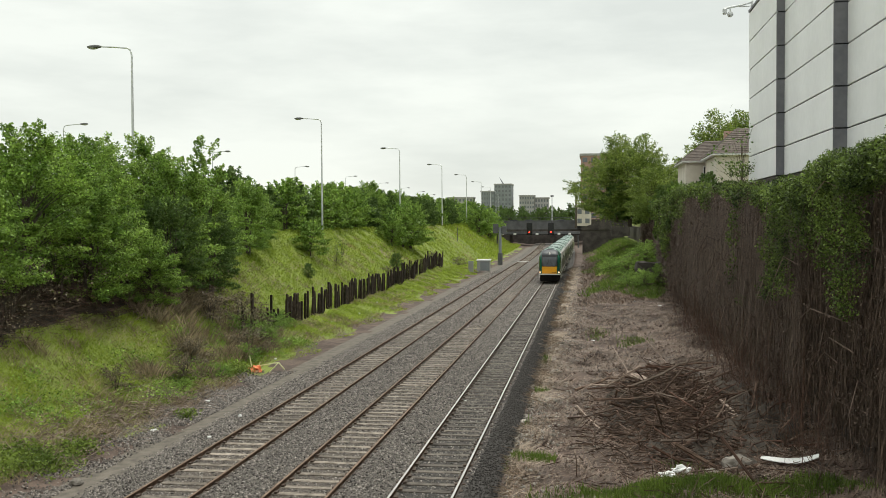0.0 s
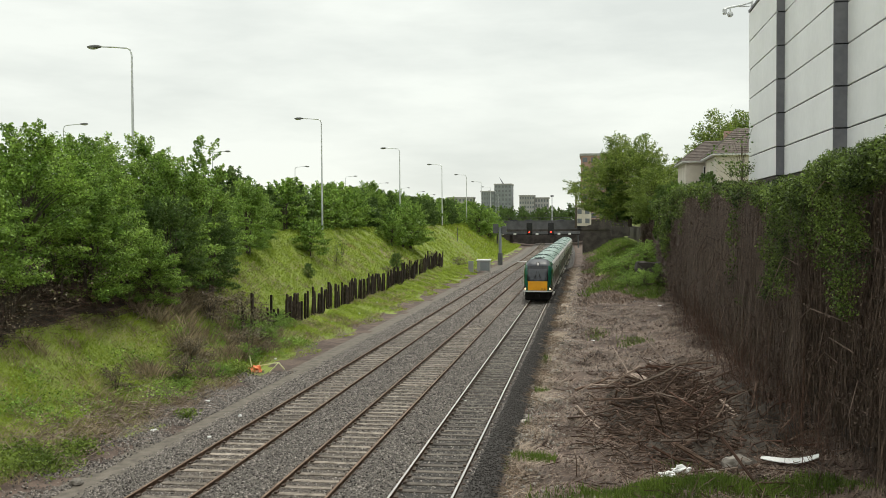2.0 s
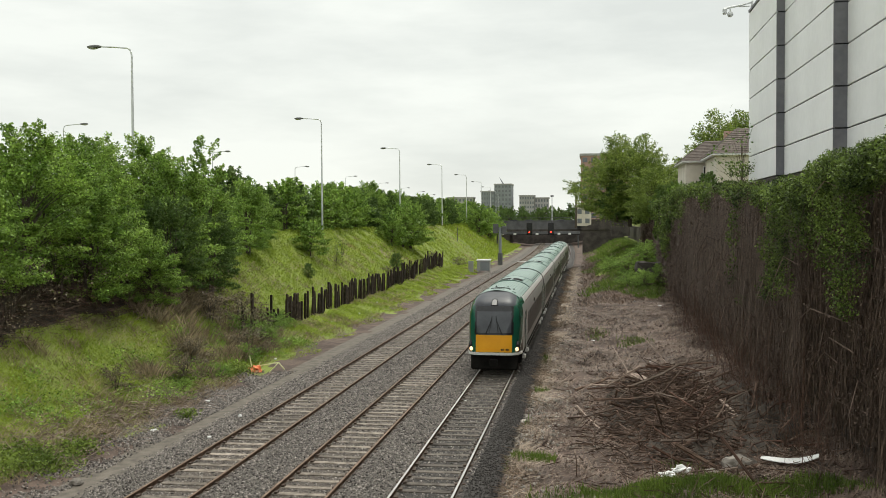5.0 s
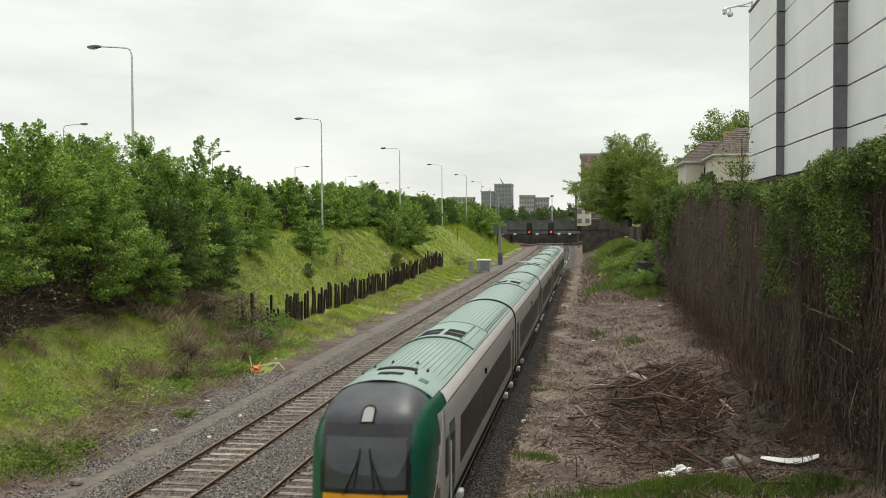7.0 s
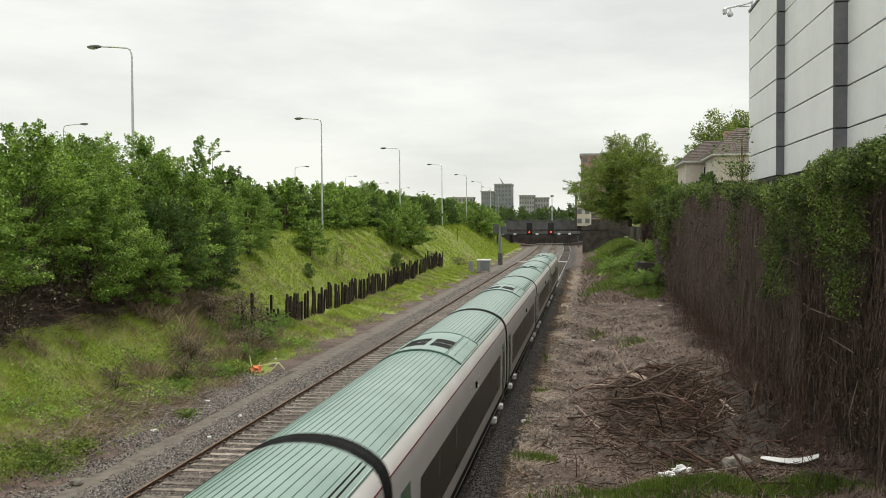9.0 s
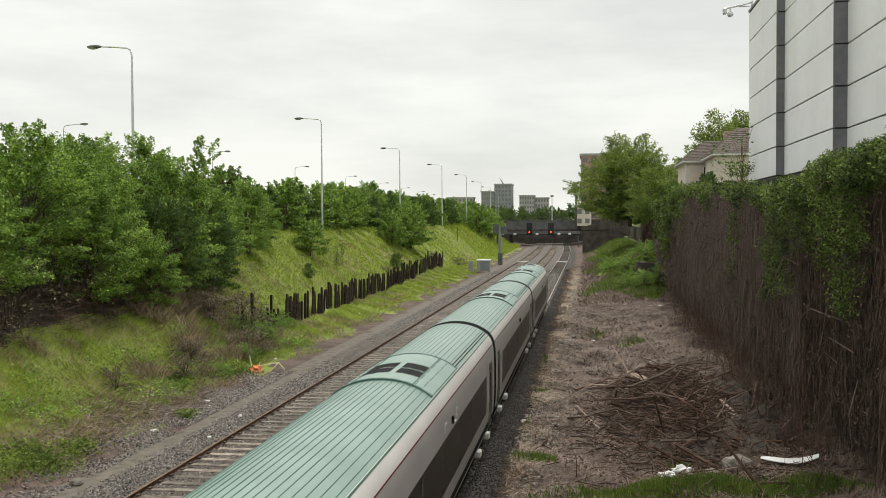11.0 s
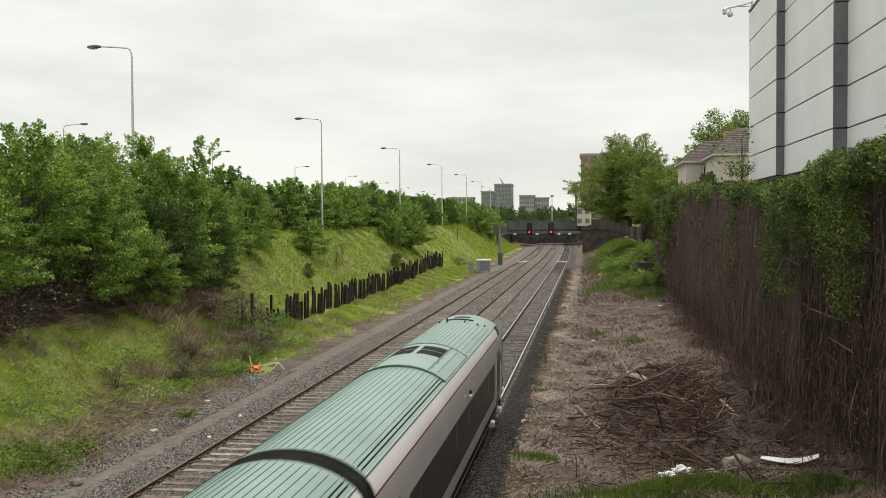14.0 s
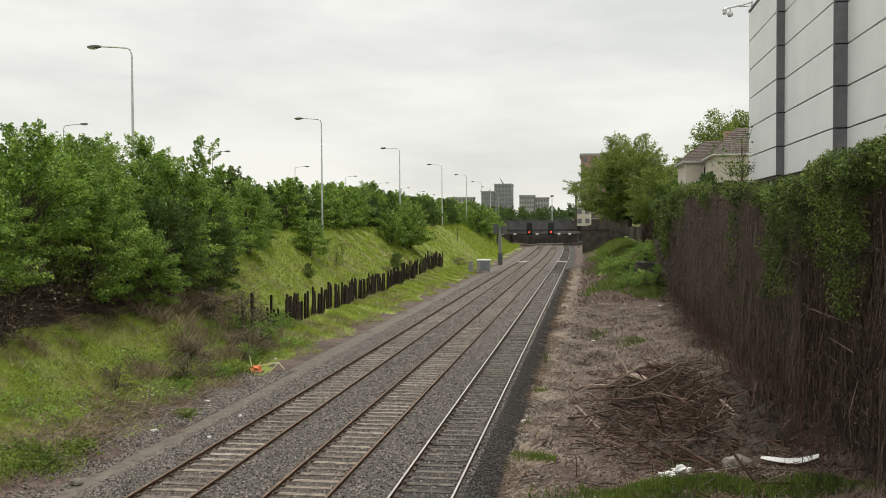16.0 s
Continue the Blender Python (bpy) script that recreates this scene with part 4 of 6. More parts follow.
def make_wall():
    ys = spread(-40, 232, 2.0)
    bm = bmesh.new()
    rows = []
    for y in ys:
        x = float(hedge_x(y)) + 0.75 + bend(y)
        zt = wall_top(y) - 0.9
        rows.append([bm.verts.new(p) for p in ((x, y, -1.0), (x, y, zt), (x + 0.5, y, zt), (x + 0.5, y, -1.0))])
    for a, b in zip(rows, rows[1:]):
        for i in range(3):
            bm.faces.new((a[i], a[i + 1], b[i + 1], b[i]))
    bm.faces.new(rows[0])
    bm.faces.new(rows[-1])
    tagged(part("retaining_wall", bm, DARK_STONE), "tall dark stone retaining wall under dead creepers", "wall", kind="structure")
    rng = np.random.default_rng(3)

    def stems(n, w0, w1, long0, long1, out, spread_y):
        y = 17 + (1 - rng.uniform(0, 1, n) ** 0.42) * 165
        d = rng.uniform(0, 1, n) ** 1.3
        lump = 0.6 + 0.4 * np.sin(y * 0.8 + 1.5 * np.sin(y * 0.3))
        x = hedge_x(y) + 0.74 - out * d * lump + bend_np(y)
        zt = np.array([wall_top(v) for v in y])
        g = ground_z(x, y)
        z1 = g + (zt - g) * rng.uniform(0.12, 1.0, n)
        z0 = np.maximum(g - 0.1, z1 - rng.uniform(long0, long1, n))
        w = rng.uniform(w0, w1, n) * (1 + y / 60)
        ly = rng.normal(0, spread_y, n) * (z1 - z0)
        lx = -np.abs(rng.normal(0, 0.05, n)) * (z1 - z0)
        a = rng.uniform(0, math.pi, n)
        dx, dy = np.cos(a) * w, np.sin(a) * w
        zm, k = (z0 + z1) / 2, rng.normal(0, 0.05, n) * (z1 - z0)
        lo = [np.stack([x + s * dx + lx, y + s * dy + ly, z0], 1) for s in (-1, 1)]
        mi = [np.stack([x + s * dx + lx * .3, y + s * dy + ly * .5 + k, zm], 1) for s in (-1, 1)]
        hi = [np.stack([x + s * dx * .6, y + s * dy * .6, z1], 1) for s in (-1, 1)]
        return np.concatenate([np.stack([lo[0], lo[1], mi[1], mi[0]], 1), np.stack([mi[0], mi[1], hi[1], hi[0]], 1)])

    q = np.concatenate([stems(62000, 0.0016, 0.0042, 0.3, 1.6, 0.95, 0.42), stems(5000, 0.003, 0.007, 1.5, 4.5, 1.1, 0.12), stems(44000, 0.0014, 0.0034, 0.15, 0.7, 1.25, 0.9)])
    tagged(quads_mesh("dead_creeper", q, VINE), "brown dead creeper stems hanging thickly over the wall", "creeper", kind="stuff")
    # paler, finer trails over the middle of the wall
    n = 21000
    y = np.concatenate([rng.normal(55, 12, n * 2 // 3), rng.uniform(60, 120, n // 3)])
    y = np.clip(y, 34, 120) + rng.uniform(-1, 1, len(y))
    n = len(y)
    zt = np.array([wall_top(v) for v in y])
    x = hedge_x(y) - 0.05 - 0.5 * rng.uniform(0, 1, n)
    g = ground_z(x, y)
    z1 = g + (zt - 0.5 - g) * rng.uniform(0.1, 1, n) ** 0.7
    long = rng.uniform(0.3, 1.8, n)
    ly = rng.normal(0, 0.16, n) * long
    w = rng.uniform(0.0018, 0.004, n) * (1 + y / 50)
    pale = np.stack([np.stack([x, y - w, z1], 1), np.stack([x, y + w, z1], 1), np.stack([x - 0.05, y + ly + w, z1 - long], 1), np.stack([x - 0.05, y + ly - w, z1 - long], 1)], 1)
    tagged(quads_mesh("bleached_creeper", pale, VINE_PALE), "greyish dead creeper trails over the middle of the wall", "creeper", kind="stuff")
    # long bare runners that arch out from the mass
    runners = tagged(holder("bare_runners", pose(0, 0, 0)), "long bare arching stems standing out of the creeper", "creeper")
    for i in range(70):
        cy = float(rng.uniform(24, 62))
        cx0, top = float(hedge_x(cy)) - 0.3, float(rng.uniform(1.5, 8.2))
        dy, out, drop = float(rng.normal(0, 1.1)), float(rng.uniform(0.3, 1.2)), float(rng.uniform(0.3, 1.8))
        bm = bmesh.new()
        tube(bm, [(cx0, cy, top), (cx0 - out * 0.6, cy + dy * 0.4, top + 0.25), (cx0 - out, cy + dy * 0.8, top - drop * 0.4), (cx0 - out * 0.9, cy + dy, top - drop)], [0.02, 0.016, 0.012, 0.006], 4)
        part("runner", bm, VINE_PALE if i % 3 == 0 else VINE, runners)
    # dry leaf litter caught in the stems
    n = 30000
    y = 14 + (1 - rng.uniform(0, 1, n) ** 0.5) * 150
    x = hedge_x(y) + 0.5 - 1.0 * rng.uniform(0, 1, n) ** 1.4
    g = ground_z(x, y)
    z = g + (np.array([wall_top(v) for v in y]) - g) * rng.uniform(0, 1, n) ** 1.2
    tagged(quads_mesh("dry_leaves", leaf_quads(rng, np.stack([x, y, z], 1), 0.022 + y * 0.0006), VINE), "withered brown leaves caught in the dead creeper", "creeper", kind="stuff")
    # ivy: heaped cushions along the crest, and ragged curtains that hang down the face
    pts = []

    def cushion(cy, cz, ry, rz, rx, k, out=0.25):
        v = rng.normal(size=(k, 3))
        v /= np.linalg.norm(v, axis=1, keepdims=True)
        v *= rng.uniform(0.55, 1.0, (k, 1))
        yy = cy + v[:, 1] * ry
        pts.append(np.stack([hedge_x(yy) - out + v[:, 0] * rx + bend_np(yy), yy, cz + v[:, 2] * rz], 1))

    for i in range(130):
        cy = 21 + 20 * rng.uniform() ** 0.9
        r = rng.uniform(0.22, 0.55)
        cushion(cy, wall_top(cy) - 0.1 - 0.75 * rng.uniform() ** 1.5 * (1.0 if cy < 39 else 0.6), r * 1.2, r * 0.7, 0.3 + r * 0.6, int(1000 * r))
    for i in range(90):
        cy = 41 + 140 * rng.uniform() ** 1.4
        if cy < 62 and rng.uniform() < 0.55:
            continue
        r = rng.uniform(0.2, 0.7) ** 1.2 * (1 + cy / 160)
        cushion(cy, wall_top(cy) - 0.1 + rng.normal(0, 0.22), r * 1.4, r * 0.55, 0.35 + r * 0.5, int(620 * r))
    # curtains: places along the wall, width, how far they hang, and how many sprays
    for c0, wide, hang, sprays in ((27.3, 1.0, 3.6, 44), (29.6, 0.9, 2.0, 18), (32.5, 1.4, 1.6, 18), (35.5, 1.5, 3.0, 34), (38.0, 1.0, 3.4, 16), (46.3, 0.5, 4.6, 8), (58.0, 1.5, 0.9, 6), (77.0, 5.0, 2.0, 14), (88.0, 4.0, 4.0, 30), (104.0, 6.0, 3.0, 18)):
        for i in range(sprays):
            cy = c0 + rng.normal(0, wide * 0.55)
            down = hang * rng.uniform() ** 1.3
            r = rng.uniform(0.10, 0.30) * (1 + c0 / 120)
            cushion(cy, wall_top(cy) - 0.5 - down, r, r * rng.uniform(1.0, 2.6), 0.25 + 0.3 * r, int(480 * r), rng.uniform(0.2, 0.65))
    pts = np.concatenate(pts)
    size = 0.020 + pts[:, 1] * 0.00075
    tagged(quads_mesh("ivy", leaf_quads(rng, pts, size, 0.5), LEAF_IVY), "green ivy heaped on the crest and hanging down the wall", "ivy", kind="stuff")


make_wall()


# ---- clad building ----
def make_building():
    b = tagged(holder("clad_building", pose(0, 0, 0)), "tall pale grey metal-clad building with stepped bays", "building")
    joints = (9.62, 11.18, 12.98, 14.78, 16.57, 18.35, 20.15)
    bays = ((10.0, 56.2, 65.35), (10.43, 45.4, 56.2), (11.02, 33.0, 45.4))
    for x, ya, yb in bays:
        boxed("bay_core", (x + 0.12, 26, ya, yb - 0.01, 5.5, 20.05), JOINT, b)
        for z0, z1 in zip(joints, joints[1:]):
            boxed("cladding_panel", (x, x + 0.1, ya + 0.0, yb, z0 + 0.03, z1 - 0.03), PANEL, b, 0.012)
            # the return that faces along the line
        boxed("roof_edge", (x - 0.06, 26, ya, yb, 20.15, 20.32), PANEL_SHADE_TRIM, b, 0.02)
        boxed("plinth", (x + 0.05, x + 0.3, ya, yb, 5.0, 9.6), DARK_STONE, b)
    # returns turned from the sun: same cladding, coloured as in shade
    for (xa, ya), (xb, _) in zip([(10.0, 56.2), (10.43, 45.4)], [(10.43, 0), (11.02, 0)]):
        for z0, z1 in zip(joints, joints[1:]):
            boxed("return_panel", (xa + 0.004, xb + 0.1, ya - 0.05, ya - 0.004, z0 + 0.03, z1 - 0.03), PANEL_SHADE_TRIM, b, 0.01)
    for z0, z1 in zip(joints, joints[1:]):
        boxed("end_panel", (10.0, 26, 65.36, 65.45, z0 + 0.03, z1 - 0.03), PANEL, b, 0.012)
        # this end also faces away from the sun and has the shaded colour
        boxed("end_panel", (11.02, 26, 32.9, 32.99, z0 + 0.03, z1 - 0.03), PANEL_SHADE_TRIM, b, 0.012)
    # camera on a bracket at the corner
    c = tagged(holder("security_camera"), "grey security camera hung from a bracket on the building", "security camera")
    bm = bmesh.new()
    tube(bm, [(10.1, 64.9, 20.72), (9.4, 64.9, 20.55), (8.45, 64.9, 20.38)], 0.06, 8)
    tube(bm, [(10.1, 64.9, 20.5), (9.3, 64.9, 20.46)], 0.03, 6)
    tube(bm, [(10.1, 64.9, 20.2), (10.1, 64.9, 20.8)], 0.06, 8)
    part("bracket", bm, GALV, c)
    bm = bmesh.new()
    box(bm, 8.32, 8.58, 64.78, 65.02, 20.02, 20.4, 0.05)
    part("housing", bm, GALV, c)
    bm = bmesh.new()
    tube(bm, [(8.78, 64.9, 20.42), (8.78, 64.9, 20.2)], 0.04, 8)
    bmesh.ops.create_uvsphere(bm, u_segments=14, v_segments=8, radius=0.19, matrix=Matrix.Translation((8.78, 64.9, 20.02)))
    part("dome", bm, GALV, c)


make_building()


# ---- street lamps ----
def make_lamps():
    def one(label):
        lamp = tagged(holder("street_lamp"), label, "street lamp", "lamps along the road")
        bm = bmesh.new()
        tube(bm, [(0, 0, 0), (0, 0, 4.0), (0, 0, 11.4)], [0.12, 0.10, 0.065], 10)
        part("pole", bm, GALV, lamp)
        bm = bmesh.new()
        tube(bm, [(0, 0, 11.38), (-0.04, 0, 11.62), (-0.14, 0, 11.80), (-0.32, 0, 11.88), (-1.2, 0, 11.96), (-2.2, 0, 12.02)], [0.065, 0.06, 0.055, 0.05, 0.045, 0.042], 8)
        part("arm", bm, GALV, lamp)
        bm = bmesh.new()
        bmesh.ops.create_uvsphere(bm, u_segments=14, v_segments=8, radius=1.0, matrix=Matrix.Translation((-2.55, 0, 12.02)) @ Matrix.Diagonal((0.52, 0.17, 0.12, 1)))
        head = part("lantern", bm, LAMP_HEAD, lamp)
        bm = bmesh.new()
        bmesh.ops.create_uvsphere(bm, u_segments=12, v_segments=6, radius=1.0, matrix=Matrix.Translation((-2.62, 0, 11.96)) @ Matrix.Diagonal((0.36, 0.14, 0.11, 1)))
        part("bowl", bm, GLASS_BOWL, head)
        return lamp
    near = one("tall grey street lamp with a single arm over the road")
    zb = 18.62 - 12.0
    spots = [(-29.0, 61.6 + 46.6 * i, 0) for i in range(9)] + [(-60.0, 109.4 - 46.7 + 46.75 * i, 180) for i in range(9)]
    near.matrix_basis = pose(spots[0][0], spots[0][1], zb - 0.6)
    near.scale = (1, 1, 1.05)
    for x, y, r in spots[1:]:
        o = copy_thing(near, pose(x + bend(y), y, zb - 0.6, 0, 0, r))


make_lamps()


# ---- fence of old sleepers ----
def make_fence():
    rnd = random.Random(9)
    fence = tagged(holder("sleeper_fence"), "broken fence of upright blackened old sleepers", "fence")
    variants = []
    for v in range(6):
        bm = bmesh.new()
        box(bm, -0.125, 0.125, -0.07, 0.07, -0.3, 1.0, 0.012)
        for w in bm.verts:
            if w.co.z > 0.9:
                w.co.z += 0.03 * math.sin(v * 2 + w.co.x * 20)
            w.co.x += 0.015 * math.sin(w.co.z * 5 + v)
        me = bpy.data.meshes.new("post")
        bm.to_mesh(me)
        bm.free()
        me.materials.append(POST_WOOD)
        variants.append(me)
    y = 57.6
    while y < 148:
        gap = rnd.uniform(0.36, 0.62) + (rnd.random() < 0.10) * rnd.uniform(0.3, 0.8)
        x = -20.45 - 1.0 * max(0, y - 100) / 50 + 0.12 * math.sin(y * 0.7)
        ob = new("post", variants[rnd.randrange(6)])
        ob.parent = fence
        h = rnd.choice((1.45, 1.6, 1.75, 1.9, 2.0, 2.0, 2.2)) * (0.75 if y < 66 else 1.0) + 0.8 * (rnd.random() < 0.05)
        ob.matrix_basis = pose(x, y, gz(x, y) - 0.05, rnd.uniform(-3, 3), rnd.uniform(-3, 3), 90 + rnd.uniform(-20, 20)) @ Matrix.Diagonal((rnd.uniform(0.45, 0.95), 1, h, 1))
        y += gap


make_fence()


# ---- far bridge, signals, trackside ----
def make_bridge():
    by = 300.0
    br = tagged(holder("road_bridge", pose(0, 0, 0)), "low dark girder road bridge over the tracks", "bridge")
    boxed("girder", (-34, 4, by, by + 0.6, 4.2, 6.9), STEEL_DARK, br)
    boxed("deck", (-34, 4, by + 0.6, by + 12, 4.6, 5.2), STEEL_DARK, br)
    boxed("parapet_rail", (-34, 4, by - 0.1, by + 0.12, 6.92, 7.15), STEEL_DARK, br)
    # added dark backdrop, not a bridge part; stands for gloom under the deck
    boxed("end_wall", (-30, 6, by + 24, by + 24.9, -1, 6.2), DARK_STONE, br)
    boxed("parapet_rail", (-34, 4, by - 0.12, by - 0.01, 4.1, 4.5), DARK_STONE, br)
    boxed("far_girder", (-34, 4, by + 12, by + 12.6, 4.2, 6.7), STEEL_DARK, br)
    for i in range(25):
        x = -33.5 + i * 1.5
        boxed("railing_post", (x, x + 0.1, by - 0.06, by + 0.02, 7.1, 7.9), STEEL_DARK, br)
    boxed("hand_rail", (-34, 4, by - 0.07, by + 0.03, 7.9, 8.0), STEEL_DARK, br)
    for i in range(12):
        x = -32 + i * 3
        boxed("stiffener", (x, x + 0.18, by - 0.09, by - 0.004, 4.5, 6.9), STEEL_DARK, br)
    boxed("abutment", (1.0, 9, by - 8, by + 13, -2, 7.4), DARK_STONE, br)
    boxed("abutment", (-40, -23, by, by + 13, -1, 4.6), DARK_STONE, br)
    return br


make_bridge()


def make_signals():
    for i, x in enumerate((-14.86, -9.36)):
        s = tagged(holder("railway_signal"), "railway signal showing a red light", "signal", "signals at the bridge")
        bm = bmesh.new()
        box(bm, x - 0.75, x + 0.75, 259.9, 260.2, 3.5, 6.6, 0.1)
        part("backboard", bm, T_BLACK, s)
        bm = bmesh.new()
        bmesh.ops.create_uvsphere(bm, u_segments=14, v_segments=8, radius=0.2, matrix=Matrix.Translation((x, 259.85, 4.2)) @ Matrix.Diagonal((1, 0.3, 1, 1)))
        part("lens", bm, SIGNAL_RED, s, "lit red lens")


make_signals()


def make_gantry():
    g = tagged(holder("signal_gantry", pose(0, 260.5, 0)), "dark signal gantry beam spanning the tracks", "gantry")
    boxed("beam", (-23.5, -2.0, 0, 0.5, 3.6, 4.3), STEEL_DARK, g, 0.03)
    boxed("walkway", (-23.5, -2.0, -0.5, 0, 3.45, 3.58), T_UNDER, g)
    for x in (-23.2, -2.4):
        boxed("gantry_post", (x - 0.2, x + 0.2, 0.05, 0.45, -0.8, 3.6), STEEL_DARK, g)
    for x in (-21.8, -18.6, -12.9, -7.3, -4.6):
        boxed("marker_plate", (x - 0.35, x + 0.35, -0.56, -0.52, 3.5, 3.95), WHITE, g, 0.01)


make_gantry()


# ---- grass, straw and stones ----
def blades(rng, x, y, height, width, droop=0.35):
    n = len(x)
    z = ground_z(x, y) - 0.03
    a = rng.uniform(0, 2 * math.pi, n)
    h = height * rng.uniform(0.5, 1.3, n)
    w = width * rng.uniform(0.6, 1.3, n)
    tip = np.stack([x + np.cos(a) * h * droop * rng.uniform(0, 1.6, n), y + np.sin(a) * h * droop * rng.uniform(0, 1.6, n), z + h], 1)
    side = np.stack([-np.sin(a) * w, np.cos(a) * w, np.zeros(n)], 1)
    foot = np.stack([x, y, z], 1)
    midp = foot * 0.5 + tip * 0.5 + np.stack([np.zeros(n), np.zeros(n), h * 0.12], 1)
    return np.stack([foot - side, foot + side, midp + side * 0.8, tip], 1)


def patchy(rng, x, y, scale, keep):
    v = np.sin(x / scale + 2 * np.sin(y / scale * 0.7)) * np.sin(y / scale * 1.1 + 1.3 * np.sin(x / scale * 0.8)) + rng.normal(0, 0.35, len(x))
    return v > keep


def make_grass():
    rng = np.random.default_rng(21)
    # turf of the bank
    n = 230000
    y = 27 + (1 - rng.uniform(0, 1, n) ** 0.42) * 190
    x = rng.uniform(-30, -17.2, n)
    sel = patchy(rng, x, y, 2.3, -0.75)
    x, y = x[sel], y[sel]
    ok = ~((x < -23.4) & (x > -27.5) & (y < 58))
    x, y = x[ok], y[ok]
    q = blades(rng, x + bend_np(y), y, 0.10 + 0.0008 * y, 0.009 + 0.00024 * y, 1.5)
    tagged(quads_mesh("bank_grass", q, GRASS), "long bright green grass on the railway bank", "grass", kind="stuff")
    n = 14000
    y = rng.uniform(200, 300, n)
    x = rng.uniform(-30, -17.5, n)
    tagged(quads_mesh("bank_grass", blades(rng, x + bend_np(y), y, 0.4, 0.09, 0.7), GRASS), "bright green grass on the far bank", "grass", kind="stuff")
    # dead stalks mixed into the bank
    n = 60000
    y = 27 + (1 - rng.uniform(0, 1, n) ** 0.5) * 120
    x = rng.uniform(-26, -16.4, n)
    sel = (patchy(rng, x + 3, y + 5, 1.7, 0.55) | ((y < 52) & (x > -19.8 + 0.8 * np.sin(y * 0.5)) & patchy(rng, x, y, 0.9, 0.1))) & ((x > -23.6) | (y > 58))
    x, y = x[sel], y[sel]
    q = blades(rng, x, y, 0.22 + 0.001 * y, 0.004 + 0.00012 * y, 1.3)
    tagged(quads_mesh("dead_stalks", q, STALK), "pale dead grass stalks among the turf", "grass", kind="stuff")
    # withered tussocks on the lower bank, each a fan of long stalks
    cx = np.concatenate([rng.uniform(-21.0, -17.6, 36), rng.uniform(-23.4, -21.0, 20), rng.uniform(-19.0, -16.8, 18), rng.uniform(-23.6, -22.4, 8)])
    cy = np.concatenate([rng.uniform(43, 61, 36), rng.uniform(50, 64, 20), rng.uniform(29, 42, 18), rng.uniform(36, 48, 8)])
    high = np.concatenate([rng.uniform(0.45, 1.1, 36), rng.uniform(0.5, 1.2, 20), rng.uniform(0.2, 0.5, 18), rng.uniform(0.3, 0.6, 8)])
    k = 150
    x = np.repeat(cx, k) + rng.normal(0, 0.30, len(cx) * k)
    y = np.repeat(cy, k) + rng.normal(0, 0.36, len(cx) * k)
    q = blades(rng, x, y, np.repeat(high, k) * 0.72, 0.0042, 0.6)
    tagged(quads_mesh("dead_tussocks", q, STALK), "withered brown tussocks of tall grass and bramble", "dead grass", kind="stuff")
    # leafy nettles and dock between them
    cx, cy = rng.uniform(-21.5, -17.0, 70), rng.uniform(33, 60, 70)
    x = np.repeat(cx, 130) + rng.normal(0, 0.38, 70 * 130)
    y = np.repeat(cy, 130) + rng.normal(0, 0.55, 70 * 130)
    z = ground_z(x, y) + rng.uniform(0, 0.45, len(x))
    tagged(quads_mesh("nettles", leaf_quads(rng, np.stack([x, y, z], 1), 0.055), LEAF), "low green nettles on the foot of the bank", "weeds", kind="stuff")
    # ivy and nettles that climb the near end of the fence
    k = 5200
    y = 56.5 + 10 * rng.uniform(0, 1, k) ** 1.4
    x = -20.4 + rng.normal(0, 0.22, k)
    clump = 0.55 + 0.45 * np.sin(y * 2.6 + 1.2 * np.sin(y * 1.1))
    z = ground_z(x, y) + rng.uniform(0, 1.5, k) * clump * (1 - 0.5 * smooth01(61, 66.5, y))
    tagged(quads_mesh("fence_ivy", leaf_quads(rng, np.stack([x, y, z], 1), 0.06), LEAF), "green climbers over the near end of the fence", "climber", kind="stuff")
    # thick sward on the near bank
    n = 110000
    y = 26 + (1 - rng.uniform(0, 1, n) ** 0.8) * 34
    x = rng.uniform(-23.9, -16.9, n)
    dry = patchy(rng, x + 1.5 * np.sin(y * 0.4), y, 1.2, 0.55) | ((x > -18.6) & patchy(rng, x, y, 0.7, 0.1))
    q = blades(rng, x, y, 0.13, 0.0065, 0.55)
    tagged(quads_mesh("near_grass", q[~dry], GRASS), "thick green grass on the near bank", "grass", kind="stuff")
    tagged(quads_mesh("near_straw", q[dry], STALK), "dry beige grass on the near bank", "dead grass", kind="stuff")
    # verge between path and fence
    n = 30000
    y = rng.uniform(52, 150, n)
    x = rng.uniform(-20.3, -15.4, n)
    sel = patchy(rng, x, y, 1.5, -0.5) & (x < -15.6 - 1.3 * np.sin(y * 0.33) ** 2)
    x, y = x[sel], y[sel]
    tagged(quads_mesh("verge_grass", blades(rng, x, y, 0.07 + 0.0007 * y, 0.010 + 0.00025 * y, 1.4), GRASS), "bright grass verge before the sleeper fence", "grass", kind="stuff")
    # weeds near the gravel
    pts = []
    for cx, cy, rx, ry, k in ((-17.3, 29.0, 1.3, 1.5, 4200), (-16.9, 31.2, 0.7, 0.9, 1200), (-18.6, 27.4, 1.2, 1.5, 2400), (-15.6, 37.6, 0.5, 0.6, 260), (-18.6, 43.5, 1.0, 2.0, 1200), (-17.2, 48.0, 0.6, 1.2, 700)):
        v = rng.normal(size=(k, 2)) * 0.5
        xx, yy = cx + v[:, 0] * rx, cy + v[:, 1] * ry
        pts.append(np.stack([xx, yy, ground_z(xx, yy) + rng.uniform(0.05, 0.36, k)], 1))
    tagged(quads_mesh("weeds", leaf_quads(rng, np.concatenate(pts), 0.06), LEAF_LIME), "low leafy green weeds on gravel", "weeds", kind="stuff")
    # matted straw on the waste ground
    n = 105000
